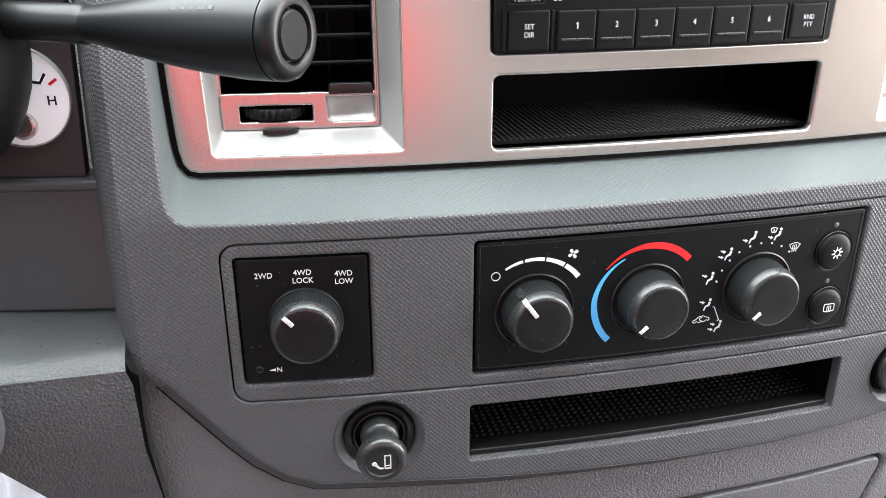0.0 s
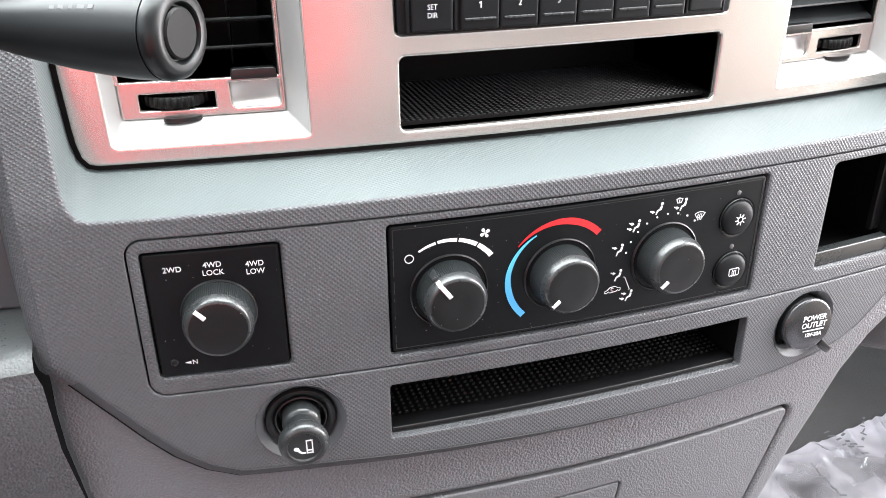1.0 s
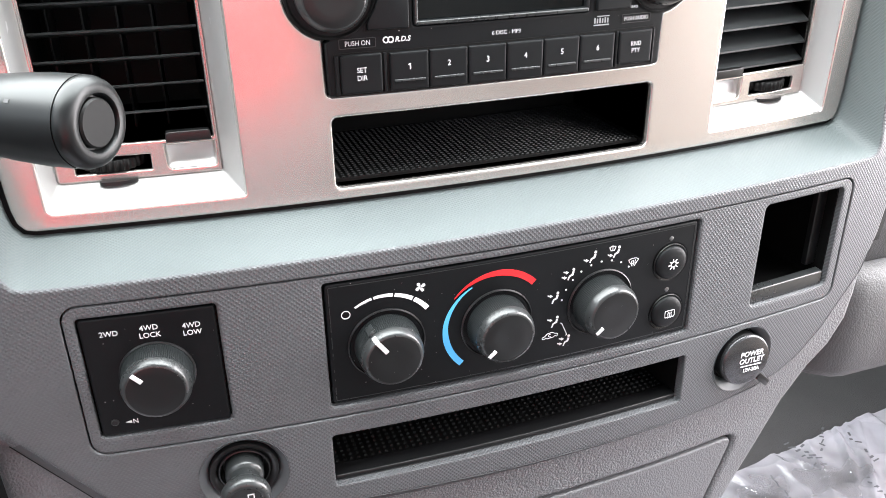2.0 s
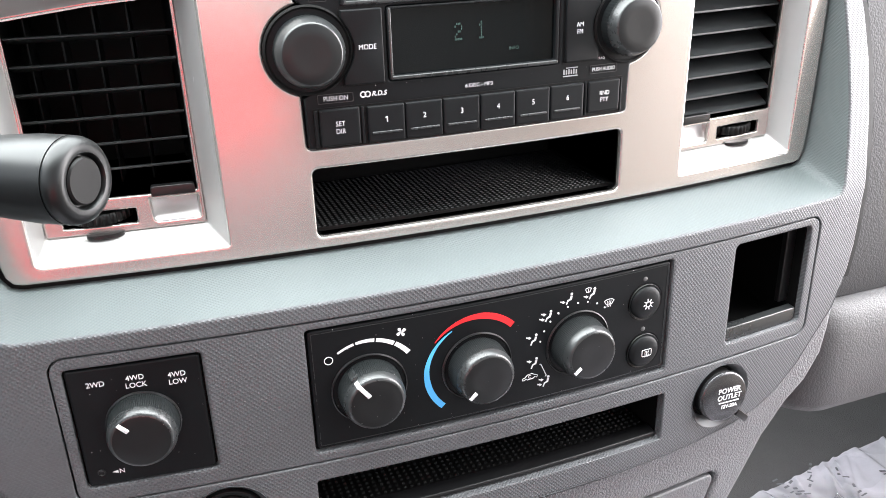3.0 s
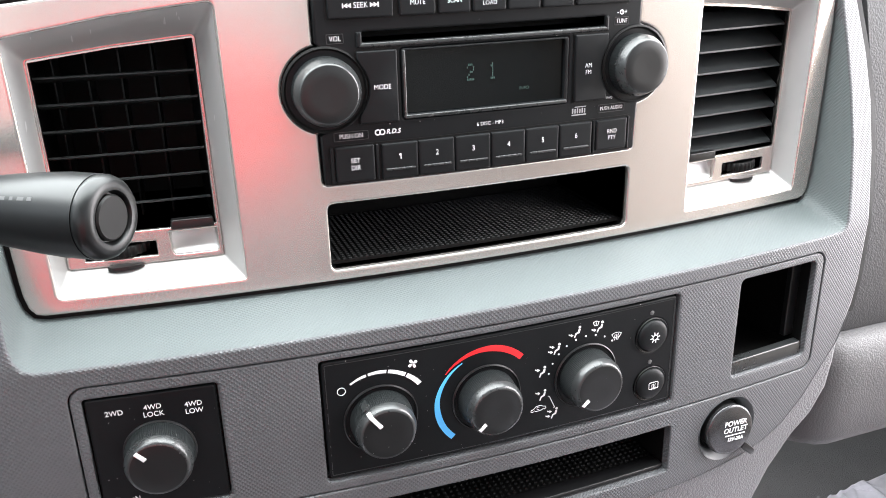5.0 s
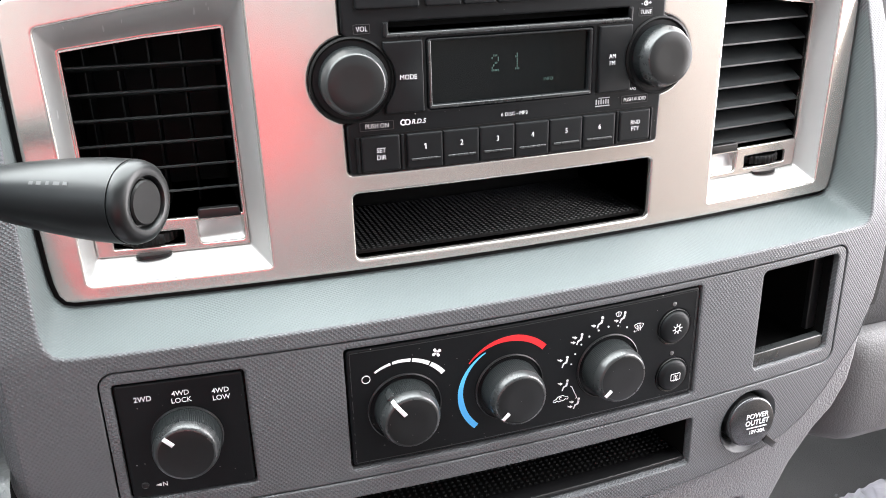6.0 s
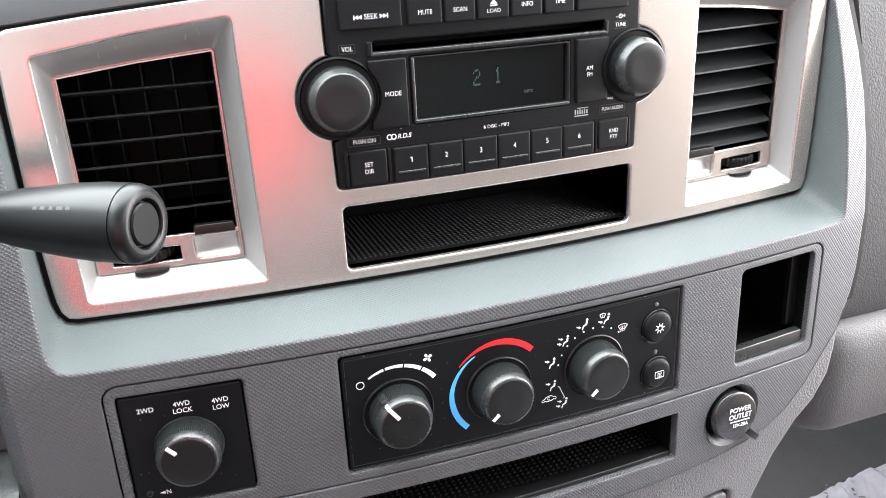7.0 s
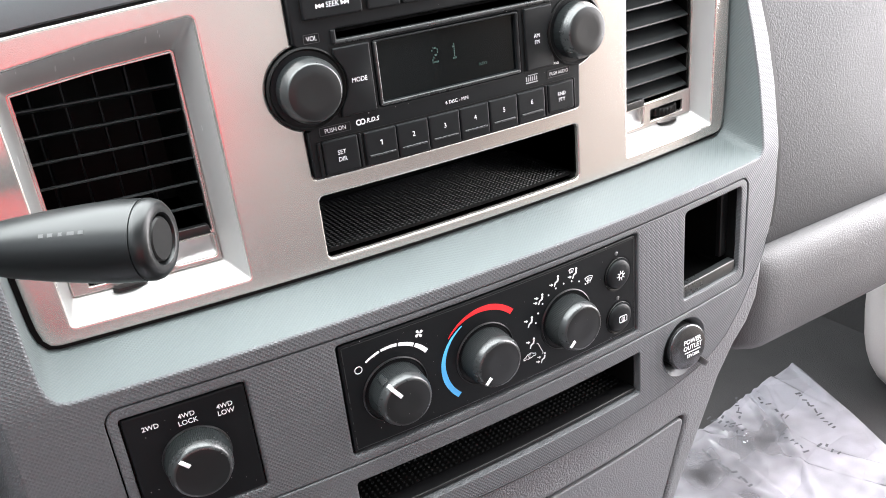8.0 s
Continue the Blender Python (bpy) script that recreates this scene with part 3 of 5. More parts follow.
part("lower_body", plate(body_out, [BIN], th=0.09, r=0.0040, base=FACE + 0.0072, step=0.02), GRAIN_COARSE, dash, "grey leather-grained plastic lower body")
NOTCH = rounded([(-0.090, 0.285, 0.003), (0.020, 0.285, 0.003), (0.0385, 0.4003, 0.003), (-0.020, 0.3990, 0), (-0.105, 0.4010, 0.003)])
door_part = part("bin_door", plate(inset(ccw(BIN), 0.0020), [NOTCH], th=0.012, r=0.0012, base=FACE + 0.0077, step=0.02), GRAIN_BIN, dash, "fine-grained storage bin door")
part("latch_plate", plate(inset(ccw(NOTCH), 0.0009), th=0.010, r=0.0010, base=FACE + 0.0081, step=0.03), GRAIN_BIN, door_part)
part("bin_backing", plate(inset(ccw(BIN), -0.003), th=0.004, r=0, base=FACE + 0.0217, step=0.04), BLACK_DEEP, dash)

# passenger side: padded upper, crease, glove box
PASS = [(0.560, 0.835), (0.470, 0.822), (0.445, 0.800), (0.434, 0.760), (0.427, 0.700), (0.423, 0.640), (0.421, 0.580), (0.421, 0.545), (0.4225, 0.528), (0.4245, 0.519)]
xs = [0.2685, 0.2692, 0.2710, 0.275, 0.29, 0.32, 0.36, 0.42, 0.50, 0.60, 0.70, 0.86]
def pad_left(z):
    """Where the pad meets the dark strip beside the face."""
    for (xa, za), (xb, zb) in zip(RIGHT_EDGE[:9], RIGHT_EDGE[1:9]):
        if zb <= z <= za:
            return xb + (xa - xb) * (z - zb) / (za - zb) + 0.0044
    return 0.2500 if z > 0.7 else 0.2595


rows = [[Vector((XC + x + (pad_left(z) - 0.2685) * max(0.0, 1 - (x - 0.2685) / 0.05), y + (0.020 * ((0.275 - x) / 0.0065) ** 2 if x < 0.275 else 0) + 0.05 * max(0, x - 0.45) ** 2, z)) for x in xs] for y, z in PASS]
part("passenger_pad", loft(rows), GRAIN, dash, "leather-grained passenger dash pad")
GLOVE = [(0.4260, 0.5185), (0.4200, 0.5190), (0.4130, 0.5160), (0.4085, 0.5100), (0.4060, 0.5000), (0.4055, 0.4850), (0.4065, 0.4650), (0.4090, 0.4390), (0.4130, 0.4315), (0.4200, 0.4285), (0.450, 0.4285), (0.60, 0.442)]
gx = [0.250, 0.257, 0.266, 0.276, 0.29, 0.32, 0.40, 0.50, 0.60, 0.70, 0.86]
rows = [[Vector((XC + x, y + (0.018 * ((0.276 - x) / 0.026) ** 2 if x < 0.276 else 0) + 0.05 * max(0, x - 0.45) ** 2, z)) for x in gx] for y, z in GLOVE]
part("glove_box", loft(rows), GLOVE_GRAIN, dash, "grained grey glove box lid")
# added black block, stands in for the shade in the side gap
part("gap_shade_block", block(Matrix.Translation((XC + 0.30, 0.50, 0.60)), 0.10, 0.02, 0.36, 0.002), BLACK_DEEP, dash)

# top pad over the bezel, and the driver's side
tops = lambda x: 0.786 - 0.24 * x * x
rows = []
for d, dz in ((0.020, 0.0006), (0.004, 0.0008), (0.001, 0.0022), (0.001, 0.012), (0.006, 0.026), (0.020, 0.036), (0.060, 0.042), (0.200, 0.046)):
    rows.append([at(x, d, tops(min(abs(x), 0.25)) + dz, BEZEL) for x in [-0.55 + 0.05 * i for i in range(18)]])
part("top_pad", loft(rows), SLATE_SMOOTH, dash, "dark grained top pad above the bezel")
part("knee_backing", plate([(-0.56, 0.5580), (-0.268, 0.5580), (-0.268, 0.6208), (-0.56, 0.6208)], th=0.02, r=0.001, base=BEZEL - 0.004), SLATE_SMOOTH, dash, "smooth dark panel under the gauges")
# added dark sheet that gives the gap beside the bolster its shade
part("gap_shade_backing", plate([(-0.315, 0.27), (-0.235, 0.27), (-0.245, 0.545), (-0.315, 0.545)], th=0.02, r=0.001, base=FACE + 0.075), BLACK_DEEP, dash)
part("gauge_sill", plate([(-0.56, 0.6208), (-0.268, 0.6208), (-0.268, 0.6258), (-0.56, 0.6258)], th=0.02, r=0.0015, base=BEZEL - 0.006), SLATE_SMOOTH, dash)

# knee bolster on the driver's side
bolster = thing("knee_bolster", (XC - 0.34, 0.40, 0.50), "grey grained plastic knee bolster with a top edge coloured as lit", "panel")
rows = []
BOLSTER_END = ((0.570, -0.2725), (0.545, -0.2714), (0.538, -0.2690), (0.500, -0.2684), (0.460, -0.2636), (0.415, -0.2590), (0.360, -0.2545))


def right_end(z):
    """Where the bolster stops beside the lower body, at height z."""
    for (za, xa), (zb, xb) in zip(BOLSTER_END, BOLSTER_END[1:]):
        if z >= zb:
            return xb + (xa - xb) * (z - zb) / (za - zb)


prof = [(0.460, 0.5575), (0.430, 0.5565), (0.405, 0.5535), (0.3960, 0.5500), (0.3915, 0.5450), (0.3900, 0.5380), (0.3920, 0.5000), (0.3960, 0.4600), (0.4020, 0.4150), (0.4100, 0.3700)]
for y, z in prof:
    row = []
    for k in range(11):
        x1 = right_end(z)
        x0 = -0.430 if z > 0.535 else -0.365 + (0.535 - z) * 0.85
        row.append(Vector((XC + x0 + (x1 - x0) * k / 10, y, z)))
    rows.append(row)
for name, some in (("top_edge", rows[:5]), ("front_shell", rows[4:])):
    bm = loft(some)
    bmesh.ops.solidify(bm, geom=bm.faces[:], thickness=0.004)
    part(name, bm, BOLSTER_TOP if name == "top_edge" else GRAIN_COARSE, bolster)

# ---------------------------------------------------------------- silver bezel
bezel = thing("center_bezel", (XC, BEZEL, 0.63), "satin silver painted center dash bezel with reddish reflections", "bezel")
low = [(x, z) for x, z in inset(ccw(U_BACK + [(-0.24, 0.81), (0.24, 0.81)]), 0.0027)]
low = [p for p in low if p[1] < 0.772]
i0 = max(range(len(low)), key=lambda i: math.dist(low[i], low[i - 1]))
low = low[i0:] + low[:i0]
if low[0][0] > low[-1][0]:
    low = low[::-1]
arch = [(x, tops(x)) for x in (0.234, 0.20, 0.15, 0.10, 0.05, 0.0, -0.05, -0.10, -0.15, -0.20, -0.234)]
BEZ = low + arch
R_IN = 0.0905
lobe = lambda s: [((0.0885 if s > 0 else -0.0856) + 0.0218 * math.cos(radians(a)) * s, 0.7277 + 0.0218 * math.sin(radians(a))) for a in range(-80, 81, 10)]
RADIO = [(R_IN - 0.0022, 0.6792), (R_IN - 0.0006, 0.6798), (R_IN, 0.6814), (R_IN + 0.0005, 0.7054)] + lobe(1) + [(R_IN, 0.7502), (R_IN, 0.7790), (R_IN - 0.001, 0.7800)]
RADIO = ccw(RADIO + [(-R_IN + 0.001, 0.7800), (-R_IN, 0.7790), (-R_IN, 0.7502)] + lobe(-1)[::-1] + [(-R_IN - 0.0005, 0.7054), (-R_IN, 0.6814), (-R_IN + 0.0006, 0.6798), (-R_IN + 0.0022, 0.6792)])
POCKET_UP = rrect(-0.0892, 0.6322, 0.0892, 0.6688, 0.0032, 5)


def vent_outer(s):
    return ccw(rounded([(s * 0.1335, 0.6342, 0.002), (s * 0.2235, 0.6342, 0.003), (s * 0.2262, 0.7592, 0.003), (s * 0.180, 0.7668, 0), (s * 0.1345, 0.7716, 0.003)], 4))


def vent_inner(s):
    return ccw(rounded([(s * 0.1415, 0.6424, 0.0015), (s * 0.2185, 0.6424, 0.002), (s * 0.2197, 0.7480, 0.002), (s * 0.180, 0.7530, 0), (s * 0.1425, 0.7560, 0.002)], 4))


bez_part = part("bezel_plate", plate(BEZ, [RADIO, POCKET_UP, vent_outer(-1), vent_outer(1)], th=0.004, r=0.0012, base=BEZEL, step=0.02), SILVER, bezel)
# added black strip puts shade into the gap round the bezel
part("bezel_seam_shade", plate(inset(ccw(BEZ), -0.0036), [inset(ccw(BEZ), 0.002)], th=0.002, r=0, base=BEZEL, front=0.0032, step=0), BLACK_DEEP, bezel, "black strip as shade in the seam round the bezel")
for s in (-1, 1):
    a, b = vent_outer(s), vent_inner(s)
    rows = [[at(x, 0.0010, z, BEZEL) for x, z in a], [at(x, 0.0016, z, BEZEL) for x, z in inset(a, 0.0004)], [at(x, 0.0160, z, BEZEL) for x, z in inset(b, -0.0004)], [at(x, 0.0170, z, BEZEL) for x, z in b], [at(x, 0.022, z, BEZEL) for x, z in b]]
    part("vent_bevel", loft(rows, True), SILVER_GLOSS, bezel, "bright bevelled silver vent surround")
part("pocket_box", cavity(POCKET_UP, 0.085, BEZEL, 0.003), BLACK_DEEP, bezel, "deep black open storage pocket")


def stud_mat(x0, x1, z, base, d0, d1, px, pd, h, r):
    """A rubber mat with rows of small raised studs, lying on a pocket's floor."""
    bm = bmesh.new()
    nx, nd = int((x1 - x0) / px), int((d1 - d0) / pd)
    for j in range(nd):
        for i in range(nx):
            x, d = x0 + px * (i + 0.5), d0 + pd * (j + 0.5)
            if x > x1 - r:
                continue
            c = at(x, d, z, base)
            lo = [bm.verts.new(c + Vector((1.45 * r * math.cos(a), 0.8 * r * math.sin(a), 0))) for a in (0.8, 2.4, 3.9, 5.5)]
            hi = [bm.verts.new(c + Vector((0.95 * r * math.cos(a), 0.4 * r * math.sin(a), h))) for a in (0.8, 2.4, 3.9, 5.5)]
            for k in range(4):
                bm.faces.new((lo[k], lo[(k + 1) % 4], hi[(k + 1) % 4], hi[k]))
            bm.faces.new(hi)
    studs, bm, n = bm, bmesh.new(), 12
    a = [bm.verts.new(at(x0 + (x1 - x0) * i / n, d0, z, base)) for i in range(n + 1)]
    b = [bm.verts.new(at(x0 + (x1 - x0) * i / n, d1, z, base)) for i in range(n + 1)]
    c = [bm.verts.new(at(x0 + (x1 - x0) * i / n, d0, z - 0.002, base)) for i in range(n + 1)]
    for i in range(n):
        bm.faces.new((a[i], a[i + 1], b[i + 1], b[i]))
        bm.faces.new((c[i], c[i + 1], a[i + 1], a[i]))
    return studs, bm


def pocket_liner(name, x0, x1, z, base, d0, d1, px, pd, h, r, label, mat):
    mat_thing = thing(name, at((x0 + x1) / 2, (d0 + d1) / 2, z, base), label, "pocket mat")
    studs, sheet_bm = stud_mat(x0, x1, z, base, d0, d1, px, pd, h, r)
    part("mat_sheet", sheet_bm, RUBBER, mat_thing)
    tagged(part("studs", studs, mat, mat_thing, "rows of small raised rubber studs"), "rows of small raised rubber studs", kind="stuff")


pocket_liner("pocket_mat", -0.0880, 0.0880, 0.6347, BEZEL, 0.008, 0.084, 0.0031, 0.0030, 0.0005, 0.0009, "black studded rubber mat in the upper pocket", BLACK)

low_pocket = thing("storage_tray", at(0, 0.02, 0.475, FACE), "black open storage tray under the climate panel", "storage tray")
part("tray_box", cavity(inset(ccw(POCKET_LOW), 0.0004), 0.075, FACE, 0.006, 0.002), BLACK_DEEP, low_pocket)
part("tray_lip", plate(rrect(-0.1075, 0.4752, 0.1075, 0.4782, 0.0008, 3), th=0.010, r=0.0008, front=0.0040, step=0), BLACK, low_pocket, "satin black front lip")
pocket_liner("tray_mat", -0.1060, 0.1060, 0.4775, FACE, 0.015, 0.078, 0.0040, 0.0037, 0.0010, 0.0010, "black dotted rubber mat in the lower tray", TRAY_RUBBER)

cubby = thing("storage_cubby", at(0.185, 0.02, 0.53, FACE), "black rectangular storage cubby with a front lip", "storage cubby")
part("cubby_box", cavity(inset(ccw(CUBBY), 0.0003), 0.060, FACE, 0.006, 0.003), BLACK_DEEP, cubby)
part("cubby_lip", plate(rrect(0.1548, 0.5308, 0.2150, 0.5400, 0.0010, 3), th=0.006, r=0.0010, front=0.0025, step=0), KNOB_RIM, cubby, "smooth grey front lip")
part("cubby_side", plate(rrect(0.2085, 0.5405, 0.2164, 0.5970, 0.0008, 3), th=0.004, r=0.0006, front=0.0120, step=0), BLACK, cubby)
part("inner_rib", plate(rrect(0.1830, 0.5405, 0.1850, 0.5960, 0.0005, 2), th=0.004, r=0.0004, front=0.0560, step=0), BLACK, cubby)


# ---------------------------------------------------------------- air vents
def air_vent(s, tilt, label):
    vent = thing("air_vent", at(s * 0.18, 0.02, 0.66, BEZEL), label, "air vent", group="center dash vents")
    GR = ccw(rounded([(s * 0.1440, 0.6605, 0.0008), (s * 0.2180, 0.6605, 0.0008), (s * 0.2186, 0.7472, 0.0010), (s * 0.180, 0.7518, 0), (s * 0.1442, 0.7548, 0.0010)], 3))
    wheel_gap = rrect(*sorted((s * 0.1745, s * 0.2094))[:1], 0.6464, sorted((s * 0.1745, s * 0.2094))[1], 0.6543, 0.0006, 3)
    cup = ccw(rounded([(s * 0.1440, 0.6456, 0.002), (s * 0.1668, 0.6456, 0.003), (s * 0.1676, 0.6582, 0.0005), (s * 0.1440, 0.6582, 0.0005)], 4))
    part("vent_frame", plate(inset(vent_inner(s), 0.0002), [inset(GR, 0.0), wheel_gap, cup], th=0.004, r=0.0007, base=BEZEL, front=0.0165, step=0.02), SILVER, vent, "satin silver inner frame")
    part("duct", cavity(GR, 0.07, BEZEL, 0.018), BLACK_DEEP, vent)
    prof = ((0.6452, 0.0175), (0.6462, 0.0190), (0.6490, 0.0214), (0.6540, 0.0240), (0.6590, 0.0252))
    rows = []
    for z, d in prof:
        rows.append([at(s * x, dd, z, BEZEL) for x, dd in ((0.1434, 0.0175), (0.1440, max(0.0175, d - 0.0010)), (0.1450, d), (0.1555, d + 0.0004), (0.1656, d), (0.1668, max(0.0175, d - 0.0010)), (0.1678, 0.0175))])
    bm = loft(rows if s < 0 else [r[::-1] for r in rows])
    bmesh.ops.recalc_face_normals(bm, faces=bm.faces[:])
    part("cup_recess", bm, SILVER_SOFT, vent, "bright scooped finger recess")
    part("wheel_slot", cavity(wheel_gap, 0.020, BEZEL, 0.0185), BLACK_DEEP, vent)
    lo, hi = sorted((s * 0.1448, s * 0.2176))
    deep = 0.0 if s < 0 else 0.0045
    for z in (0.7391, 0.7262, 0.7133, 0.7004, 0.6875, 0.6746) if s < 0 else (0.7386, 0.7257, 0.7127, 0.6994, 0.6866, 0.6738, 0.6628):
        rows = []
        for d, dz in ((-0.0002, 0.0), (0.0004, 0.0008), (0.0080, 0.0012), (0.0150 + deep, 0.0006), (0.0155 + deep, 0.0), (0.0150 + deep, -0.0006), (0.0080, -0.0010), (0.0004, -0.0008)):
            c, n = math.cos(radians(tilt)), math.sin(radians(tilt))
            dz *= 0.7 if s < 0 else 1.0
            rows.append([at(lo + (hi - lo) * i / 6, 0.0195 + d * c - dz * n, z + d * n + dz * c, BEZEL) for i in range(7)])
        bm = loft(rows + rows[:1])
        bmesh.ops.remove_doubles(bm, verts=bm.verts, dist=1e-6)
        bmesh.ops.holes_fill(bm, edges=[e for e in bm.edges if e.is_boundary])
        bmesh.ops.recalc_face_normals(bm, faces=bm.faces[:])
        part("slat", bm, SLAT, vent)
    for x in (0.1625, 0.1780, 0.1935, 0.2090):
        m = frame_at(s * x, 0.706, BEZEL, 0.046)
        part("vane", block(m, 0.0011, 0.016, 0.088, 0.0004), RUBBER, vent)
    tab = ccw(rounded([(s * 0.1450, 0.6596, 0), (s * 0.1664, 0.6596, 0), (s * 0.1662, 0.6648, 0.0018), (s * 0.1454, 0.6648, 0.0018)], 3))
    part("tilt_tab", plate(tab, th=0.004, r=0.0006, base=BEZEL, front=0.0148, step=0), BLACK, vent, "black tilt tab")
    m = frame_at(s * 0.1920, 0.6500, BEZEL, 0.0305) @ Matrix.Rotation(radians(90), 4, "X")
    part("thumb_wheel", lathe([(0.012, -0.0027), (0.0158, -0.0027), (0.0166, -0.0018), (0.0166, 0.0018), (0.0158, 0.0027), (0.012, 0.0027)], m, ridges=32, ridged=(1, 2, 3, 4), depth=0.0009), RUBBER, vent, "ribbed black thumb wheel")
    # flat black half-disc on the bevel, as the shadow under the wheel
    m = Matrix.Translation(at(s * 0.1907, 0.0150, 0.6424, BEZEL)) @ Matrix.Rotation(radians(90), 4, "X") @ Matrix.Diagonal((1, 1, 0.36, 1))
    part("wheel_shadow", lathe([(0.0088, -0.0010), (0.0088, 0.0008), (0.0082, 0.0010), (0.0, 0.0010)], m, 32), BLACK, vent)
    return vent


air_vent(-1, -16, "air vent with thin level black slats in silver")
air_vent(1, 27, "air vent with black slats tilted up in silver")

# ---------------------------------------------------------------- radio
RB = BEZEL - 0.003
radio = thing("car_radio", at(0, 0.0, 0.68, BEZEL), "black car radio with two knobs and six preset keys", "radio")


def grown(loop, d):
    return inset(ccw(loop), d)


SLOT = rrect(-0.0668, 0.7496, 0.0668, 0.7546, 0.0008, 3)
LENS = rrect(-0.0480, 0.7103, 0.0452, 0.7457, 0.0015, 4)
DISC_L, DISC_R = disc(-0.0890, 0.7278, 0.0203, 36), disc(0.0890, 0.7278, 0.0203, 36)
rad_out = grown(RADIO, 0.0006)
part("faceplate", plate(rad_out, [LENS, SLOT], th=0.010, r=0.0010, base=RB, front=0.0005, step=0.02), BLACK_FACE, radio)
part("seal", plate(grown(RADIO, -0.001), [grown(rad_out, 0.002)], th=0.003, r=0, base=RB, front=0.0080, step=0), BLACK_DEEP, radio)
part("slot_box", cavity(SLOT, 0.02, RB, 0.002), BLACK_DEEP, radio)
part("slot_lip", plate(rrect(-0.0690, 0.7472, 0.0690, 0.7494, 0.0006, 3), th=0.003, r=0.0008, base=RB, front=-0.0006, step=0), KNOB_RIM, radio)
for x0, x1 in ((-0.0702, -0.0672), (0.0668, 0.0692)):
    part("slot_end", plate(rrect(x0, 0.7474, x1, 0.7548, 0.0006, 3), th=0.003, r=0.0010, base=RB, front=-0.0006, step=0), BLACK_BUTTON, radio)
disp = part("display_frame", plate(rrect(-0.0479, 0.7104, 0.0451, 0.7456, 0.0014, 4), [rrect(-0.0456, 0.7128, 0.0428, 0.7443, 0.0008, 3)], th=0.006, r=0.0008, base=RB, front=-0.0002, step=0), BLACK_BUTTON, radio, "black display frame")
part("display_lip", plate(rrect(-0.0472, 0.7106, 0.0444, 0.7126, 0.0006, 3), th=0.003, r=0.0008, base=RB, front=-0.0008, step=0.02), KNOB_RIM, disp, "satin charcoal lower lip")
part("display_lip", plate(rrect(-0.0474, 0.7112, -0.0458, 0.7448, 0.0005, 3), th=0.003, r=0.0006, base=RB, front=-0.0006, step=0), KNOB_RIM, disp, "satin charcoal side lip")
part("display_lens", plate(rrect(-0.0460, 0.7124, 0.0432, 0.7447, 0.0006, 3), th=0.002, r=0, base=RB, front=0.0022, step=0.03), GLASS_DARK, disp, "dark glossy display lens")
seg_bm = bmesh.new()
rng = random.Random(4)
GLYPHS = {"2": ("01110", "10001", "00001", "00110", "01000", "10000", "11111"), "1": ("00100", "01100", "00100", "00100", "00100", "00100", "01110")}
for gx, g in ((-0.0106, "2"), (0.0018, "1")):
    for j, line in enumerate(GLYPHS[g]):
        for i, bit in enumerate(line):
            if bit == "1":
                x, z = gx + 0.00085 * (i - 2), 0.7310 + 0.00125 * (3 - j)
                plate(rrect(x - 0.0003, z - 0.00052, x + 0.0003, z + 0.00052, 0.0001, 1), th=0.0002, r=0, base=RB, front=0.0020, step=0, back=False, bm=seg_bm)
part("display_digits", seg_bm, SEGMENT, disp, "dim green clock digits")
words("INFO", 0.0199, 0.7205, 0.0017, RB, 0.0020, disp, SEGMENT, "display_word")


def key(name, loop, text, size, two="", line=False, cx=None, cz=None, front=-0.0014):
    b = part(name, plate(loop, th=0.005, r=0.0008, base=RB, front=front, step=0 if name == "side_key" else 0.02), BLACK_BUTTON, radio)
    xs, zs = [p[0] for p in loop], [p[1] for p in loop]
    x, z = cx if cx is not None else (min(xs) + max(xs)) / 2, cz if cz is not None else (min(zs) + max(zs)) / 2
    if two:
        words(text, x, z + size * 0.78, size, RB, front - 0.0003, b, bold=-0.00002, stretch=0.90)
        words(two, x, z - size * 0.78, size, RB, front - 0.0003, b, bold=-0.00002, stretch=0.90)
    elif text == "1":
        bm = bmesh.new()
        stroke(bm, [(x - 0.0006, z + 0.0008), (x + 0.00035, z + 0.0013)], 0.00042, RB, front - 0.0003)
        stroke(bm, [(x + 0.0003, z - 0.0014), (x + 0.0003, z + 0.0014)], 0.00046, RB, front - 0.0003)
        part("lettering", bm, PRINT, b)
    elif text:
        words(text, x, z, size, RB, front - 0.0003, b, bold=-0.00002, stretch=0.90)
    if line:
        part("raised_bar", plate(rrect(x - 0.0078, 0.6850, x + 0.0078, 0.6862, 0.0004, 2), th=0.002, r=0.0004, base=RB, front=front - 0.0009, step=0), KNOB_RIM, b)
    return b


# flat black plates give the gaps between the keys their shade
for loop in (rrect(-0.0872, 0.6800, 0.0858, 0.7001, 0.0010, 3), rrect(-0.0840, 0.7604, 0.0820, 0.7776, 0.0010, 3), rrect(-0.0714, 0.7092, -0.0495, 0.7464, 0.0008, 3), rrect(0.0479, 0.7096, 0.0696, 0.7468, 0.0008, 3)):
    part("key_gap_shade", plate(loop, th=0.0010, r=0, base=RB, front=0.0002, step=0.02), BLACK_DEEP, radio)
key("preset_key", rrect(-0.0842, 0.6808, -0.0642, 0.6994, 0.0008, 3), "SET", 0.0024, "DIR")
edges = [-0.0607, -0.0410, -0.0210, -0.0006, 0.0196, 0.0400, 0.0608]
for i in range(6):
    key("preset_key", rrect(edges[i] + 0.0003, 0.6806, edges[i + 1] - 0.0003, 0.6990, 0.0006, 3), str(i + 1), 0.0028, line=True, cz=0.6920)
key("preset_key", rrect(0.0634, 0.6818, 0.0834, 0.6990, 0.0008, 3), "RND", 0.0023, "PTY")
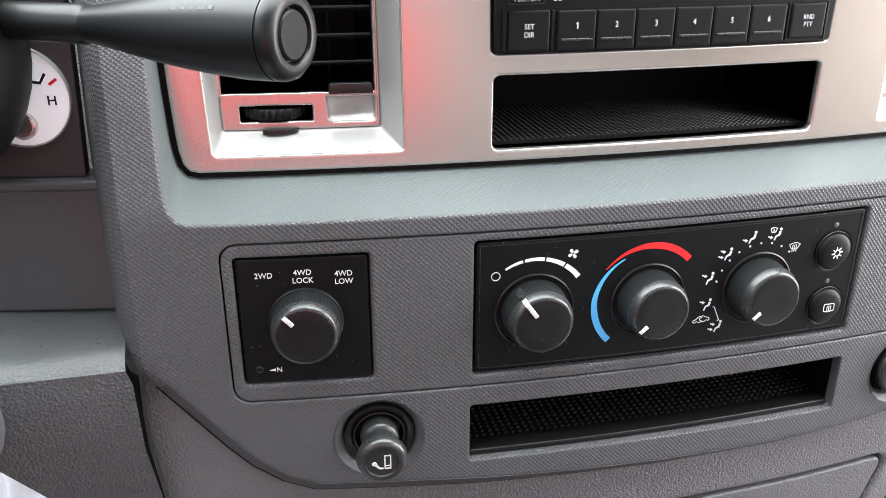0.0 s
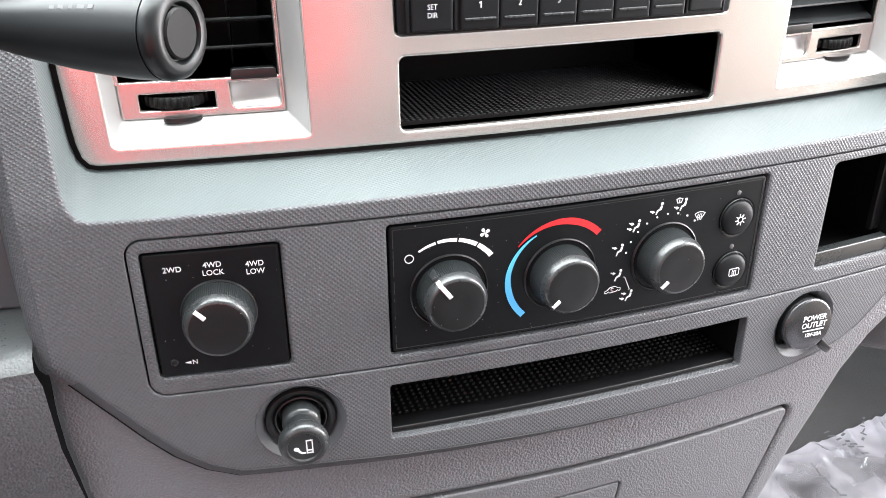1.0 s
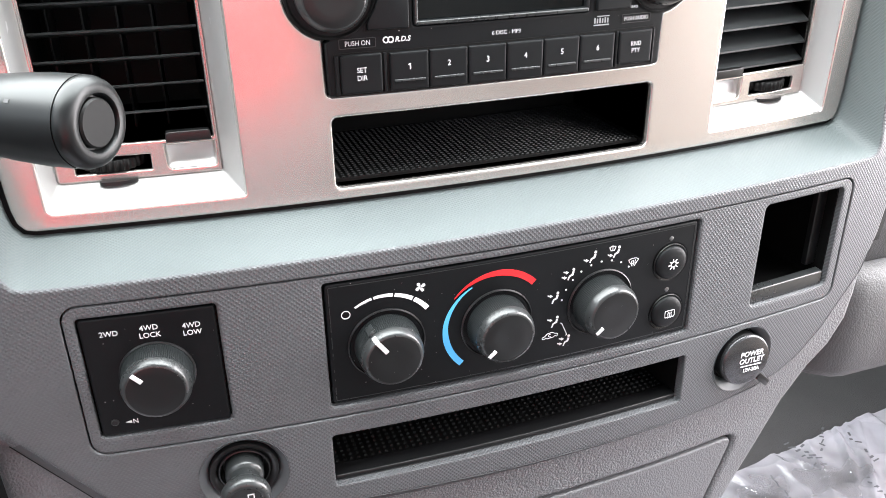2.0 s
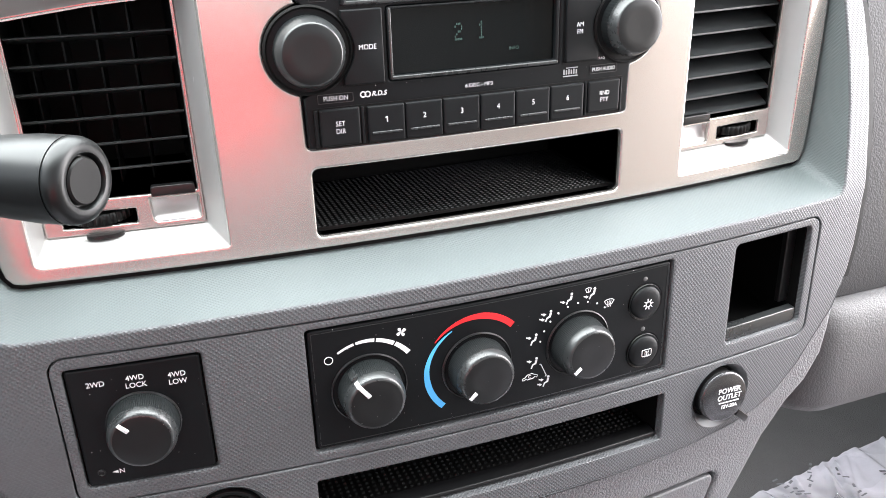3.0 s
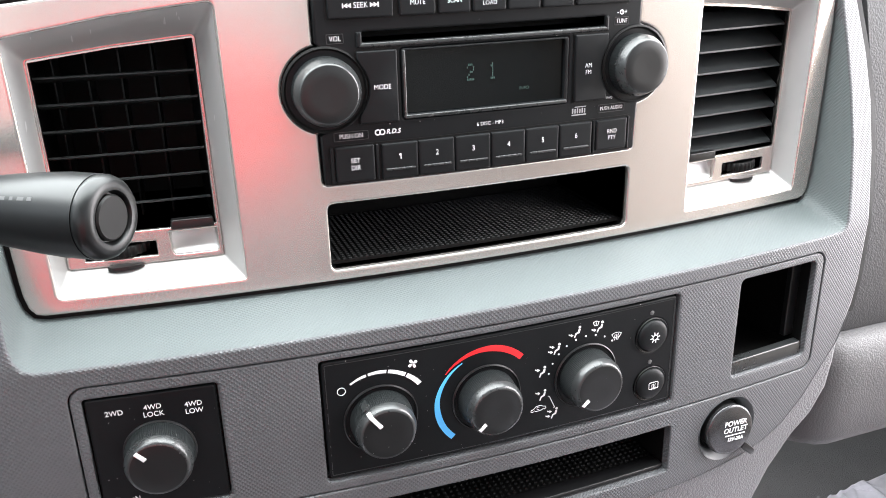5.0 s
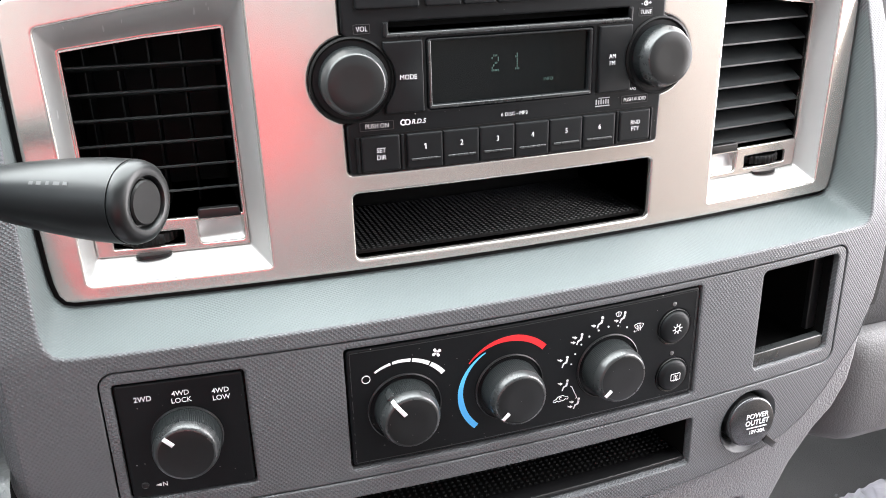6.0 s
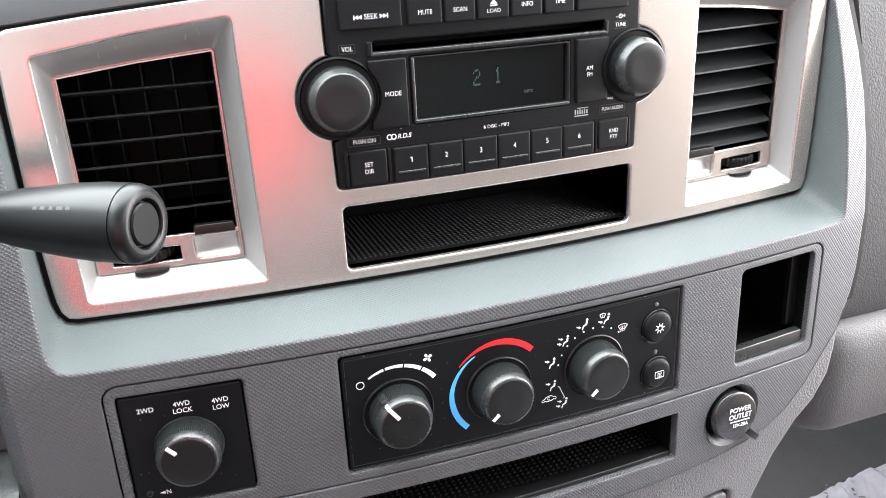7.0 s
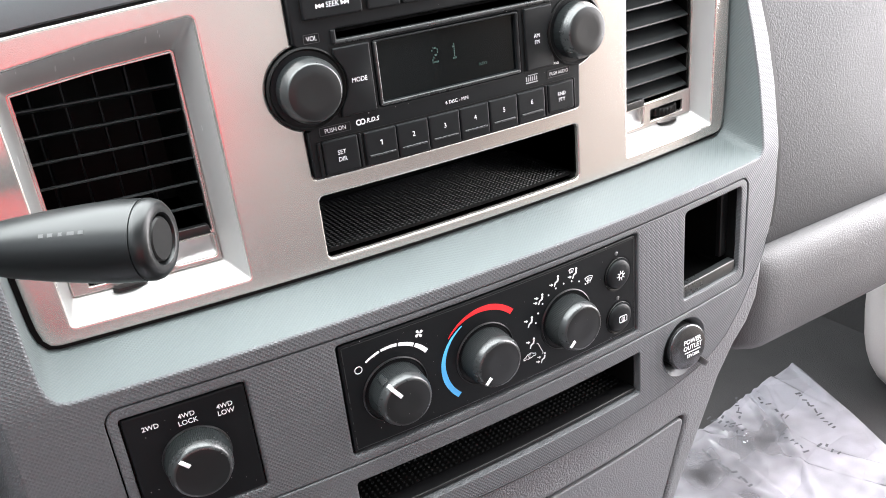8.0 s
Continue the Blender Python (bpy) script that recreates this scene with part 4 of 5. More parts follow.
for x0, x1 in ((-0.0634, -0.0618), (0.0616, 0.0630), (-0.0866, -0.0848), (0.0840, 0.0852)):
    part("key_divider", plate(rrect(x0, 0.6808, x1, 0.6992, 0.0004, 2), th=0.004, r=0.0004, base=RB, front=-0.0008, step=0), BLACK_BUTTON, radio)
top = [(-0.0832, -0.0512), (-0.0482, -0.0297), (-0.0283, -0.0114), (-0.0102, 0.0078), (0.0090, 0.0272), (0.0286, 0.0466), (0.0484, 0.0812)]
for (a, b), t in zip(top, ("SEEK", "MUTE", "SCAN", "", "INFO", "TIME", "")):
    k = key("mode_key", rrect(a, 0.7612, b, 0.7768, 0.0010, 3), t, 0.0026 if t == "SEEK" else 0.0023, cz=0.7672)
    if t == "SEEK":
        bm = bmesh.new()
        for s in (-1, 1):
            for q in (0.0046, 0.0064):
                plate([((a + b) / 2 + s * q, 0.7661), ((a + b) / 2 + s * (q + 0.0019), 0.7672), ((a + b) / 2 + s * q, 0.7683)], th=0.0002, r=0, base=RB, front=-0.0016, step=0, back=False, bm=bm)
            x = (a + b) / 2 + s * 0.0086
            plate(rrect(x - 0.0003, 0.7661, x + 0.0003, 0.7683, 0.0001, 1), th=0.0002, r=0, base=RB, front=-0.0016, step=0, back=False, bm=bm)
        part("seek_arrows", bm, PRINT, k)
    if a == -0.0102:
        words("LOAD", (a + b) / 2, 0.7652, 0.0020, RB, -0.0017, k, bold=-0.00004)
        bm = bmesh.new()
        x = (a + b) / 2
        plate([(x - 0.0020, 0.7687), (x + 0.0020, 0.7687), (x, 0.7708)], th=0.0002, r=0, base=RB, front=-0.0016, step=0, back=False, bm=bm)
        plate(rrect(x - 0.0020, 0.7677, x + 0.0020, 0.7682, 0.0001, 1), th=0.0002, r=0, base=RB, front=-0.0016, step=0, back=False, bm=bm)
        part("eject_mark", bm, PRINT, k)


def hug(s, x_in, x_out, z0, z1):
    """A side key whose outer edge is scooped round the knob."""
    pts = [(s * x_in, z0), (s * x_in, z1), (s * x_out, z1)]
    cx = 0.0875
    for a in range(60, -61, -12):
        pts.append((s * min(x_out, cx - 0.0222 * math.cos(radians(a)) - 0.0005), 0.7278 + 0.0195 * math.sin(radians(a))))
    pts.append((s * x_out, z0))
    return ccw(rounded([(x, z, 0.0006) for x, z in pts], 2))


key("side_key", hug(-1, 0.0503, 0.0706, 0.7100, 0.7456), "MODE", 0.0024, cx=-0.0584, cz=0.7278)
key("side_key", hug(1, 0.0487, 0.0688, 0.7104, 0.7460), "AM", 0.0023, "FM", cx=0.0566, cz=0.7280)
for s in (-1, 1):
    kx = 0.0872 if s > 0 else -0.0864
    m = frame_at(kx, 0.7278, RB, 0.0004)
    knob = part("radio_knob", lathe([(0.0167, -0.004), (0.0166, 0.0056), (0.0164, 0.0062), (0.0143, 0.0108), (0.0141, 0.0112), (0.0135, 0.0114), (0.0080, 0.0112), (0.0, 0.0111)], m, ridges=60, ridged=(1,), depth=0.0002), KNOB, radio, "round matt black rotary knob")
    part("knob_rim", lathe([(0.0165, 0.0054), (0.0166, 0.0062), (0.0161, 0.0074), (0.0146, 0.0107), (0.0142, 0.0113), (0.0138, 0.0115)], m, 64, ends=False), KNOB_RIM, knob, "satin grey chamfer")
    part("knob_cap", lathe([(0.0139, 0.0114), (0.0134, 0.0117), (0.0080, 0.0115), (0.0, 0.0114)], m, 64), KNOB_CAP, knob)
    part("knob_collar", lathe([(0.0212, -0.001), (0.0212, 0.0004), (0.0203, 0.0010), (0.0194, 0.0002), (0.0186, -0.002)], m, 48, ends=False), BLACK_DEEP, radio)


def boxed(text, x, z, w, h, size):
    bm = bmesh.new()
    plate(rrect(x - w / 2, z - h / 2, x + w / 2, z + h / 2, 0.0005, 2), [rrect(x - w / 2 + 0.00025, z - h / 2 + 0.00025, x + w / 2 - 0.00025, z + h / 2 - 0.00025, 0.0004, 2)], th=0.0002, r=0, base=RB, front=0.0003, step=0, back=False, bm=bm)
    b = part("caption_box", bm, CAPTION_EDGE, radio)
    words(text, x, z, size, RB, 0.0001, b, stretch=0.86, bold=-0.00003)


boxed("VOL", -0.0802, 0.7520, 0.0084, 0.0046, 0.0024)
boxed("PUSH ON", -0.0752, 0.7043, 0.0176, 0.0046, 0.0023)
boxed("TUNE", 0.0773, 0.7516, 0.0090, 0.0042, 0.0022)
boxed("PUSH AUDIO", 0.0733, 0.7050, 0.0172, 0.0046, 0.0020)
words("6 DISC - MP3", -0.0005, 0.7040, 0.0019, RB, 0.0001, radio, bold=-0.00003)
words("-", 0.0747, 0.7562, 0.0024, RB, 0.0003, radio)
words("+", 0.0797, 0.7562, 0.0024, RB, 0.0003, radio)
clock_bm = plate(disc(0.0772, 0.7562, 0.0013, 20), [disc(0.0772, 0.7562, 0.0009, 20)], th=0.0002, r=0, base=RB, front=0.0002, step=0, back=False)
stroke(clock_bm, [(0.0772, 0.7571), (0.0772, 0.7562), (0.0778, 0.7560)], 0.0003, RB, 0.0002)
part("clock_mark", clock_bm, PRINT, radio)
words("RAQ", 0.0718, 0.7108, 0.0013, RB, 0.0003, radio)
words("R.D.S", -0.0535, 0.7048, 0.0023, RB, 0.0003, radio, lean=0.25, bold=0.00005)
bm = bmesh.new()
for x in (-0.0615, -0.0592):
    plate(disc(x, 0.7049, 0.0016, 20), [disc(x, 0.7049, 0.0010, 16)], th=0.0002, r=0, base=RB, front=0.0003, step=0, back=False, bm=bm)
part("ring_mark", bm, PRINT, radio)
bm = bmesh.new()
for i, w in enumerate((0.0008, 0.0008, 0.0008, 0.0008, 0.0008, 0.0008)):
    plate(rrect(0.0484 + 0.0015 * i, 0.7040, 0.0484 + 0.0015 * i + w, 0.7068 - 0.0004 * (i % 2), 0.0002, 1), th=0.0002, r=0, base=RB, front=0.0003, step=0, back=False, bm=bm)
plate(rrect(0.0482, 0.7028, 0.0572, 0.7034, 0.0001, 1), th=0.0002, r=0, base=RB, front=0.0003, step=0, back=False, bm=bm)
plate(rrect(0.0500, 0.7072, 0.0572, 0.7077, 0.0001, 1), th=0.0002, r=0, base=RB, front=0.0003, step=0, back=False, bm=bm)
part("disc_mark", bm, PRINT_GREY, radio)


# ---------------------------------------------------------------- rotary switches
def rotary(parent, x, z, base, angle, d, ring, size, tall, pointer, side=False):
    """A knurled knob in a sunk ring, with a white pointer at the given angle; side: the pointer runs on down a rib on the knurling."""
    m = frame_at(x, z, base, d)
    top, shoulder = size - 0.0030, size - 0.0008
    part("knob_ring", lathe([(ring, -0.0004), (ring, 0.0005), (ring - 0.0006, 0.0009), (ring - 0.0011, 0.0004), (ring - 0.0016, -0.0012), (size + 0.0004, -0.0014)], m, 56, ends=False), BLACK, parent)
    knob = part("rotary_knob", lathe([(size, -0.001), (size, 0.0015), (shoulder, tall - 0.0050), (shoulder - 0.0003, tall - 0.0046), (shoulder - 0.0014, tall - 0.0028)], m, ridges=104, ridged=(1, 2), depth=0.00042, ends=False), KNOB, parent, "black knurled rotary knob")
    part("knob_cap", lathe([(top + 0.0002, tall - 0.0008), (top - 0.0002, tall - 0.0002), (top - 0.0008, tall), (size * 0.4, tall - 0.0003), (0.0, tall - 0.0004)], m, 64), KNOB_CAP, knob)
    part("cap_chamfer", lathe([(shoulder - 0.0006, tall - 0.0050), (shoulder + 0.0001, tall - 0.0046), (shoulder, tall - 0.0039), (top + 0.0011, tall - 0.0012), (top + 0.0006, tall - 0.0004), (top, tall), (top - 0.0007, tall + 0.0001)], m, 64, ends=False), KNOB_RIM, knob, "satin grey chamfer")
    r0, r1, w = pointer
    q = m @ Matrix.Rotation(-radians(angle), 4, "Y")
    bar = lambda ra, rb, face, deep, wide: block(q @ Matrix.Translation(((ra + rb) / 2, -(face - deep / 2), 0)), rb - ra, deep, wide, 0.0002)
    part("pointer", bar(r0, r1, tall + 0.0004, 0.0010, w), PRINT, knob, "white pointer line")
    if side:
        slope = math.atan2(0.0036, shoulder - top)
        mid = q @ Matrix.Translation((r1 + 0.0014, -(tall - 0.0012), 0)) @ Matrix.Rotation(slope, 4, "Z")
        part("pointer_bend", block(mid, 0.0042, 0.0010, w, 0.0002), PRINT, knob, "white pointer end over the chamfer")
        part("pointer_rib", bar(shoulder - 0.0012, size + 0.0005, tall - 0.0046, tall * 0.50, w + 0.0014), KNOB_RIM, knob)
    return knob


climate = thing("climate_control", at(0, 0.003, 0.5278, FACE), "black climate control panel with three rotary knobs", "climate control")
CF = 0.0012
BTN = ((0.0893, 0.5752), (0.0901, 0.5430))
KX = (-0.0765, -0.0167, 0.0450)
CLIMATE_PLATE = ccw(rrect(-0.1060, 0.5279, 0.1056, 0.5974, 0.0022, 4))
part("faceplate", plate(CLIMATE_PLATE, [disc(x, z, 0.0112, 32) for x, z in BTN], th=0.006, r=0.0010, front=CF, step=0.02), BLACK_FACE, climate)
# pale hairline paints the highlight on the faceplate's raised rim
part("rim_highlight", plate(inset(CLIMATE_PLATE, 0.0016), [inset(CLIMATE_PLATE, 0.0019)], th=0.0005, r=0, front=CF - 0.0002, step=0), KNOB_RIM, climate)
for x, ang in zip(KX, (126, 222, 221)):
    rotary(climate, x, 0.5594, FACE, ang, CF, 0.0202, 0.0169, 0.0162, (0.0058, 0.0136, 0.0022) if ang < 200 else (0.0094, 0.0144, 0.0020), ang < 200)
PR = CF - 0.0002
bm = bmesh.new()
for i, (a0, a1) in enumerate(((123, 103.5), (101.5, 81), (79, 58.5), (56.5, 37))):
    w0, w1 = 0.0010 + 0.00045 * i, 0.0014 + 0.00045 * i
    pts = arc(-0.0768, 0.5596, 0.0275, a0, a1, 8)
    stroke(bm, pts, [w0 + (w1 - w0) * k / 8 for k in range(9)], FACE, PR)
part("fan_speed_scale", bm, PRINT, climate)
bm = bmesh.new()
plate(disc(-0.0965, 0.5795, 0.0023, 28), [disc(-0.0965, 0.5795, 0.00195, 24)], th=0.0003, r=0, front=PR, step=0, back=False, bm=bm)
part("off_mark", bm, PRINT, climate)
bm = bmesh.new()
for k in range(4):
    a = radians(30 + 90 * k)
    c, n = math.cos(a), math.sin(a)
    petal = [(0.0002, 0.0), (0.0009, -0.0006), (0.0019, -0.0009), (0.0027, -0.0005), (0.0027, 0.0004), (0.0020, 0.0009), (0.0010, 0.0006)]
    plate([(-0.0582 + u * c - v * n, 0.5886 + u * n + v * c) for u, v in petal], th=0.0003, r=0, front=PR, step=0, back=False, bm=bm)
part("fan_mark", bm, PRINT, climate)
n = 24
bm = bmesh.new()
warm = [arc(-0.0165, 0.5596, 0.0303 - 0.0013 * k / n, 142 - 97 * k / n, 45, 1)[0] for k in range(n + 1)]
stroke(bm, warm, [0.0004 + 0.0032 * min(1, k / n * 1.6) for k in range(n + 1)], FACE, PR)
part("warm_scale", bm, PRINT_RED, climate, "red curved warm scale")
bm = bmesh.new()
cool = [arc(-0.0165, 0.5596, 0.0276 + 0.0014 * min(1, 2 * k / n), 121 + 105 * k / n, 45, 1)[0] for k in range(n + 1)]
stroke(bm, cool, [0.0005 + 0.0029 * min(1, k / n * 1.5) for k in range(n + 1)], FACE, PR)
part("cool_scale", bm, PRINT_BLUE, climate, "light blue curved cool scale")
bm = bmesh.new()
for a in (107, 92, 77, 62, 47, 122, 137, 152, 167):
    plate(disc(KX[2] + 0.0245 * math.cos(radians(a)), 0.5600 + 0.0245 * math.sin(radians(a)), 0.00055, 10), th=0.0003, r=0, front=PR, step=0, back=False, bm=bm)
stroke(bm, [(0.0210, 0.5512), (0.0219, 0.5508), (0.0254, 0.5430), (0.0246, 0.5426)], 0.00045, FACE, PR)
part("mode_dots", bm, PRINT, climate)


def airflow_mark(x, z, up, down, screen):
    """A small seated figure sign with arrows for where the air goes."""
    bm = bmesh.new()
    p = lambda u, v: (x + u * 1.18, z + v * 1.18)
    plate(disc(*p(0.0017, 0.0024), 0.0008, 12), th=0.0003, r=0, front=PR, step=0, back=False, bm=bm)
    stroke(bm, [p(0.0016, 0.0014), p(0.0012, -0.0002), p(-0.0003, -0.0008), p(-0.0010, -0.0026)], [0.0012, 0.0012, 0.0009, 0.0006], FACE, PR)
    for flag, dz in ((up, 0.0013), (down, -0.0012)):
        if flag:
            u = -0.0008 if dz > 0 else -0.0016
            plate([p(u - 0.0026, dz + 0.0009), p(u - 0.0014, dz + 0.0004), p(u - 0.0013, dz + 0.0009), p(u, dz), p(u - 0.0013, dz - 0.0007), p(u - 0.0014, dz - 0.0002), p(u - 0.0026, dz + 0.0003)], th=0.0003, r=0, front=PR, step=0, back=False, bm=bm)
    if screen:
        ring = [p(-0.0034, 0.0030), p(-0.0018, 0.0035), p(-0.0002, 0.0030), p(-0.0009, 0.0012), p(-0.0027, 0.0012), p(-0.0034, 0.0030)]
        stroke(bm, ring, 0.0004, FACE, PR)
        stroke(bm, [p(-0.0018, 0.0012), p(-0.0018, 0.0028)], 0.0004, FACE, PR)
    part("airflow_mark", bm, PRINT, climate)


for x, z, u, d, sc in ((0.0380, 0.5881, 0, 1, 0), (0.0526, 0.5884, 0, 1, 1), (0.0253, 0.5802, 1, 1, 0), (0.0165, 0.5676, 1, 0, 0), (0.0170, 0.5526, 1, 0, 0), (0.0247, 0.5390, 1, 1, 0)):
    airflow_mark(x, z, u, d, sc)


def screen_mark(x, z, rear, front, parent):
    """Heated window sign: a pane outline with three wavy lines."""
    bm = bmesh.new()
    if rear:
        ring = rrect(x - 0.0034, z - 0.0022, x + 0.0034, z + 0.0024, 0.0008, 3)
    else:
        ring = [(x - 0.0034, z + 0.0014), (x - 0.0017, z + 0.0022), (x, z + 0.0024), (x + 0.0017, z + 0.0022), (x + 0.0034, z + 0.0014), (x + 0.0018, z - 0.0012), (x, z - 0.0009), (x - 0.0018, z - 0.0012)]
    plate(ring, [inset(ccw(ring), 0.00028)], th=0.0003, r=0, front=front, step=0, back=False, bm=bm)
    for k in (-1, 0, 1):
        q = x + k * 0.0011
        stroke(bm, [(q - 0.0002, z - 0.0026), (q + 0.0002, z - 0.0012), (q - 0.0002, z), (q + 0.0002, z + 0.0012)], 0.00028, FACE, front)
    part("defrost_mark", bm, PRINT, parent)


screen_mark(0.0645, 0.5803, False, PR, climate)
bm = bmesh.new()
car = [(-0.0046, -0.0012), (-0.0046, -0.0002), (-0.0030, 0.0004), (-0.0016, 0.0018), (0.0012, 0.0022), (0.0030, 0.0012), (0.0046, 0.0008), (0.0048, -0.0002), (0.0040, -0.0009), (0.0032, -0.0002), (0.0022, -0.0010), (-0.0016, -0.0014), (-0.0024, -0.0006), (-0.0034, -0.0014), (-0.0046, -0.0012)]
stroke(bm, [(0.0150 + u, 0.5442 + v) for u, v in car], 0.00034, FACE, PR)
stroke(bm, arc(0.0150, 0.5446, 0.0009, 50, 300, 8), 0.00034, FACE, PR)
part("recirculation_mark", bm, PRINT, climate)
for k, (x, z) in enumerate(BTN):
    m = frame_at(x, z, FACE, CF)
    part("button_collar", lathe([(0.0112, 0.0003), (0.0110, 0.0006), (0.0105, 0.0004), (0.0103, -0.003)], m, 40, ends=False), BLACK, climate)
    b = part("push_button", lathe([(0.0100, -0.004), (0.0100, 0.0006), (0.0097, 0.0014), (0.0088, 0.0022), (0.0070, 0.0028), (0.0040, 0.0032), (0.0, 0.0033)], m, 40), BLACK_BUTTON, climate, "domed black push button")
    if k:
        screen_mark(x + 0.0005, z, True, CF - 0.0037, b)
    else:
        bm = bmesh.new()
        for j in range(8):
            a = radians(45 * j + 10)
            stroke(bm, [(x + 0.0019 * math.cos(a), z + 0.0019 * math.sin(a)), (x + 0.0034 * math.cos(a), z + 0.0034 * math.sin(a))], [0.0007, 0.0004], FACE, CF - 0.0036)
        stroke(bm, arc(x, z, 0.0016, 0, 360, 16), 0.00040, FACE, CF - 0.0036)
        part("snowflake_mark", bm, PRINT, b)
    part("indicator", lathe([(0.0014, -0.001), (0.0014, 0.0002), (0.0008, 0.0005), (0.0, 0.0005)], frame_at(x - 0.001, z + 0.0147, FACE, CF), 16), LED, climate)

# ---------------------------------------------------------------- drive mode switch
drive = thing("drive_mode_switch", at(-0.1875, 0.003, 0.5292, FACE), "square black four wheel drive selector with knob", "switch")
part("faceplate", plate(inset(ccw(SWITCH), 0.0010), th=0.006, r=0.0010, front=0.0012, step=0.02), BLACK_FACE, drive)
rotary(drive, -0.1873, 0.5624, FACE, 132, 0.0012, 0.0176, 0.0168, 0.0156, (0.0078, 0.0139, 0.0021))
DF = 0.0010
words("2WD", -0.2053, 0.5868, 0.0027, FACE, DF, drive, bold=0.00002, stretch=0.93)
words("4WD", -0.1876, 0.5877, 0.0027, FACE, DF, drive, bold=0.00002, stretch=0.93)
words("LOCK", -0.1876, 0.5837, 0.0027, FACE, DF, drive, bold=0.00002, stretch=0.93)
words("4WD", -0.1688, 0.5863, 0.0027, FACE, DF, drive, bold=0.00002, stretch=0.93)
words("LOW", -0.1688, 0.5823, 0.0027, FACE, DF, drive, bold=0.00002, stretch=0.93)
words("N", -0.2016, 0.5369, 0.0026, FACE, DF, drive, bold=0.00002, stretch=0.93)
bm = bmesh.new()
plate([(-0.2062, 0.5369), (-0.2034, 0.5361), (-0.2034, 0.5377)], th=0.0003, r=0, front=DF, step=0, back=False, bm=bm)
part("arrow_mark", bm, PRINT, drive)
part("neutral_button", lathe([(0.0019, -0.001), (0.0019, 0.0003), (0.0015, 0.0006), (0.0013, 0.0002), (0.0, 0.0001)], frame_at(-0.2110, 0.5376, FACE, 0.0012), 20), BLACK, drive)

# ---------------------------------------------------------------- lighter and outlet
lighter = thing("cigarette_lighter", at(*LIGHTER[:1], 0.0, LIGHTER[1], FACE), "black cigarette lighter pushed into its dash socket", "lighter")
m = frame_at(*LIGHTER, FACE)
part("socket_flare", lathe([(0.0230, -0.0080), (0.0228, 0.0003), (0.0221, -0.0004), (0.0204, -0.0022), (0.0190, -0.0038), (0.0178, -0.0062)], m, 48, ends=False), SLATE_SMOOTH, lighter, "grey flared socket edge")
part("socket_ring", lathe([(0.0184, -0.010), (0.0181, -0.0034), (0.0176, -0.0024), (0.0166, -0.0022), (0.0150, -0.0030), (0.0136, -0.0044), (0.0132, -0.0030), (0.0126, -0.0028), (0.0118, -0.0060), (0.0112, -0.010), (0.0, -0.012)], m, 48), BLACK, lighter, "glossy black socket ring")
knob = part("plug_knob", lathe([(0.0098, -0.010), (0.0098, 0.0010), (0.0092, 0.0024), (0.0078, 0.0034), (0.0074, 0.0070), (0.0080, 0.0098), (0.0098, 0.0116), (0.0116, 0.0130), (0.0124, 0.0150), (0.0125, 0.0168), (0.0120, 0.0190), (0.0108, 0.0204), (0.0094, 0.0209), (0.0084, 0.0206), (0.0080, 0.0196), (0.0, 0.0196)], m, 56), KNOB_RIM, lighter, "flared black plug knob")
icon = m @ Matrix.Translation((0, -0.0198, 0))
bm = bmesh.new()
for u, v, wide, high in ((0.0012, -0.0003, 0.0006, 0.0080), (0.0040, -0.0003, 0.0006, 0.0080), (0.0026, 0.0034, 0.0034, 0.0006), (0.0026, -0.0040, 0.0034, 0.0006), (0.0026, -0.0024, 0.0034, 0.0005)):
    block(icon @ Matrix.Translation((u, 0, v)), wide, 0.0003, high, 0.0, bm)
tail = [(-0.0052, -0.0008), (-0.0046, -0.0001), (-0.0036, 0.0), (-0.0028, -0.0006), (-0.0022, -0.0022), (-0.0012, -0.0034), (0.0004, -0.0036), (0.0006, -0.0041), (-0.0012, -0.0042), (-0.0026, -0.0033), (-0.0034, -0.0024), (-0.0044, -0.0020), (-0.0051, -0.0015)]
lo, hi = ([bm.verts.new(icon @ Vector((u, dy, v))) for u, v in tail] for dy in (0.0002, -0.0002))
bm.faces.new(hi)
for k in range(len(tail)):
    bm.faces.new((lo[k], lo[k - 1], hi[k - 1], hi[k]))
bmesh.ops.recalc_face_normals(bm, faces=bm.faces[:])
part("lighter_mark", bm, PRINT, knob, "white lighter sign")

outlet = thing("power_outlet", at(*OUTLET[:1], 0.0, OUTLET[1], FACE), "round dash power outlet with glossy black cap", "power outlet")
m = frame_at(*OUTLET, FACE)
part("socket_flare", lathe([(0.0232, -0.0100), (0.0230, 0.0003), (0.0222, -0.0004), (0.0202, -0.0026), (0.0190, -0.0050), (0.0182, -0.0090)], m, 48, ends=False), SLATE_SMOOTH, outlet, "grey flared socket edge")
part("socket_well", lathe([(0.0192, -0.012), (0.0180, -0.0060), (0.0172, -0.0052), (0.0160, -0.0080), (0.0, -0.010)], m, 48), BLACK_DEEP, outlet)
cap_m = m @ Matrix.Translation((-0.0018, 0, 0.0022)) @ Matrix.Rotation(radians(-4), 4, "X") @ Matrix.Rotation(radians(-6), 4, "Z")
cap = part("cap", lathe([(0.0150, -0.008), (0.0150, 0.0020), (0.0158, 0.0028), (0.0172, 0.0032), (0.0174, 0.0044), (0.0170, 0.0054), (0.0158, 0.0060), (0.0080, 0.0066), (0.0, 0.0067)], cap_m, 56), CAP_GREY, outlet, "satin grey hinged cap")
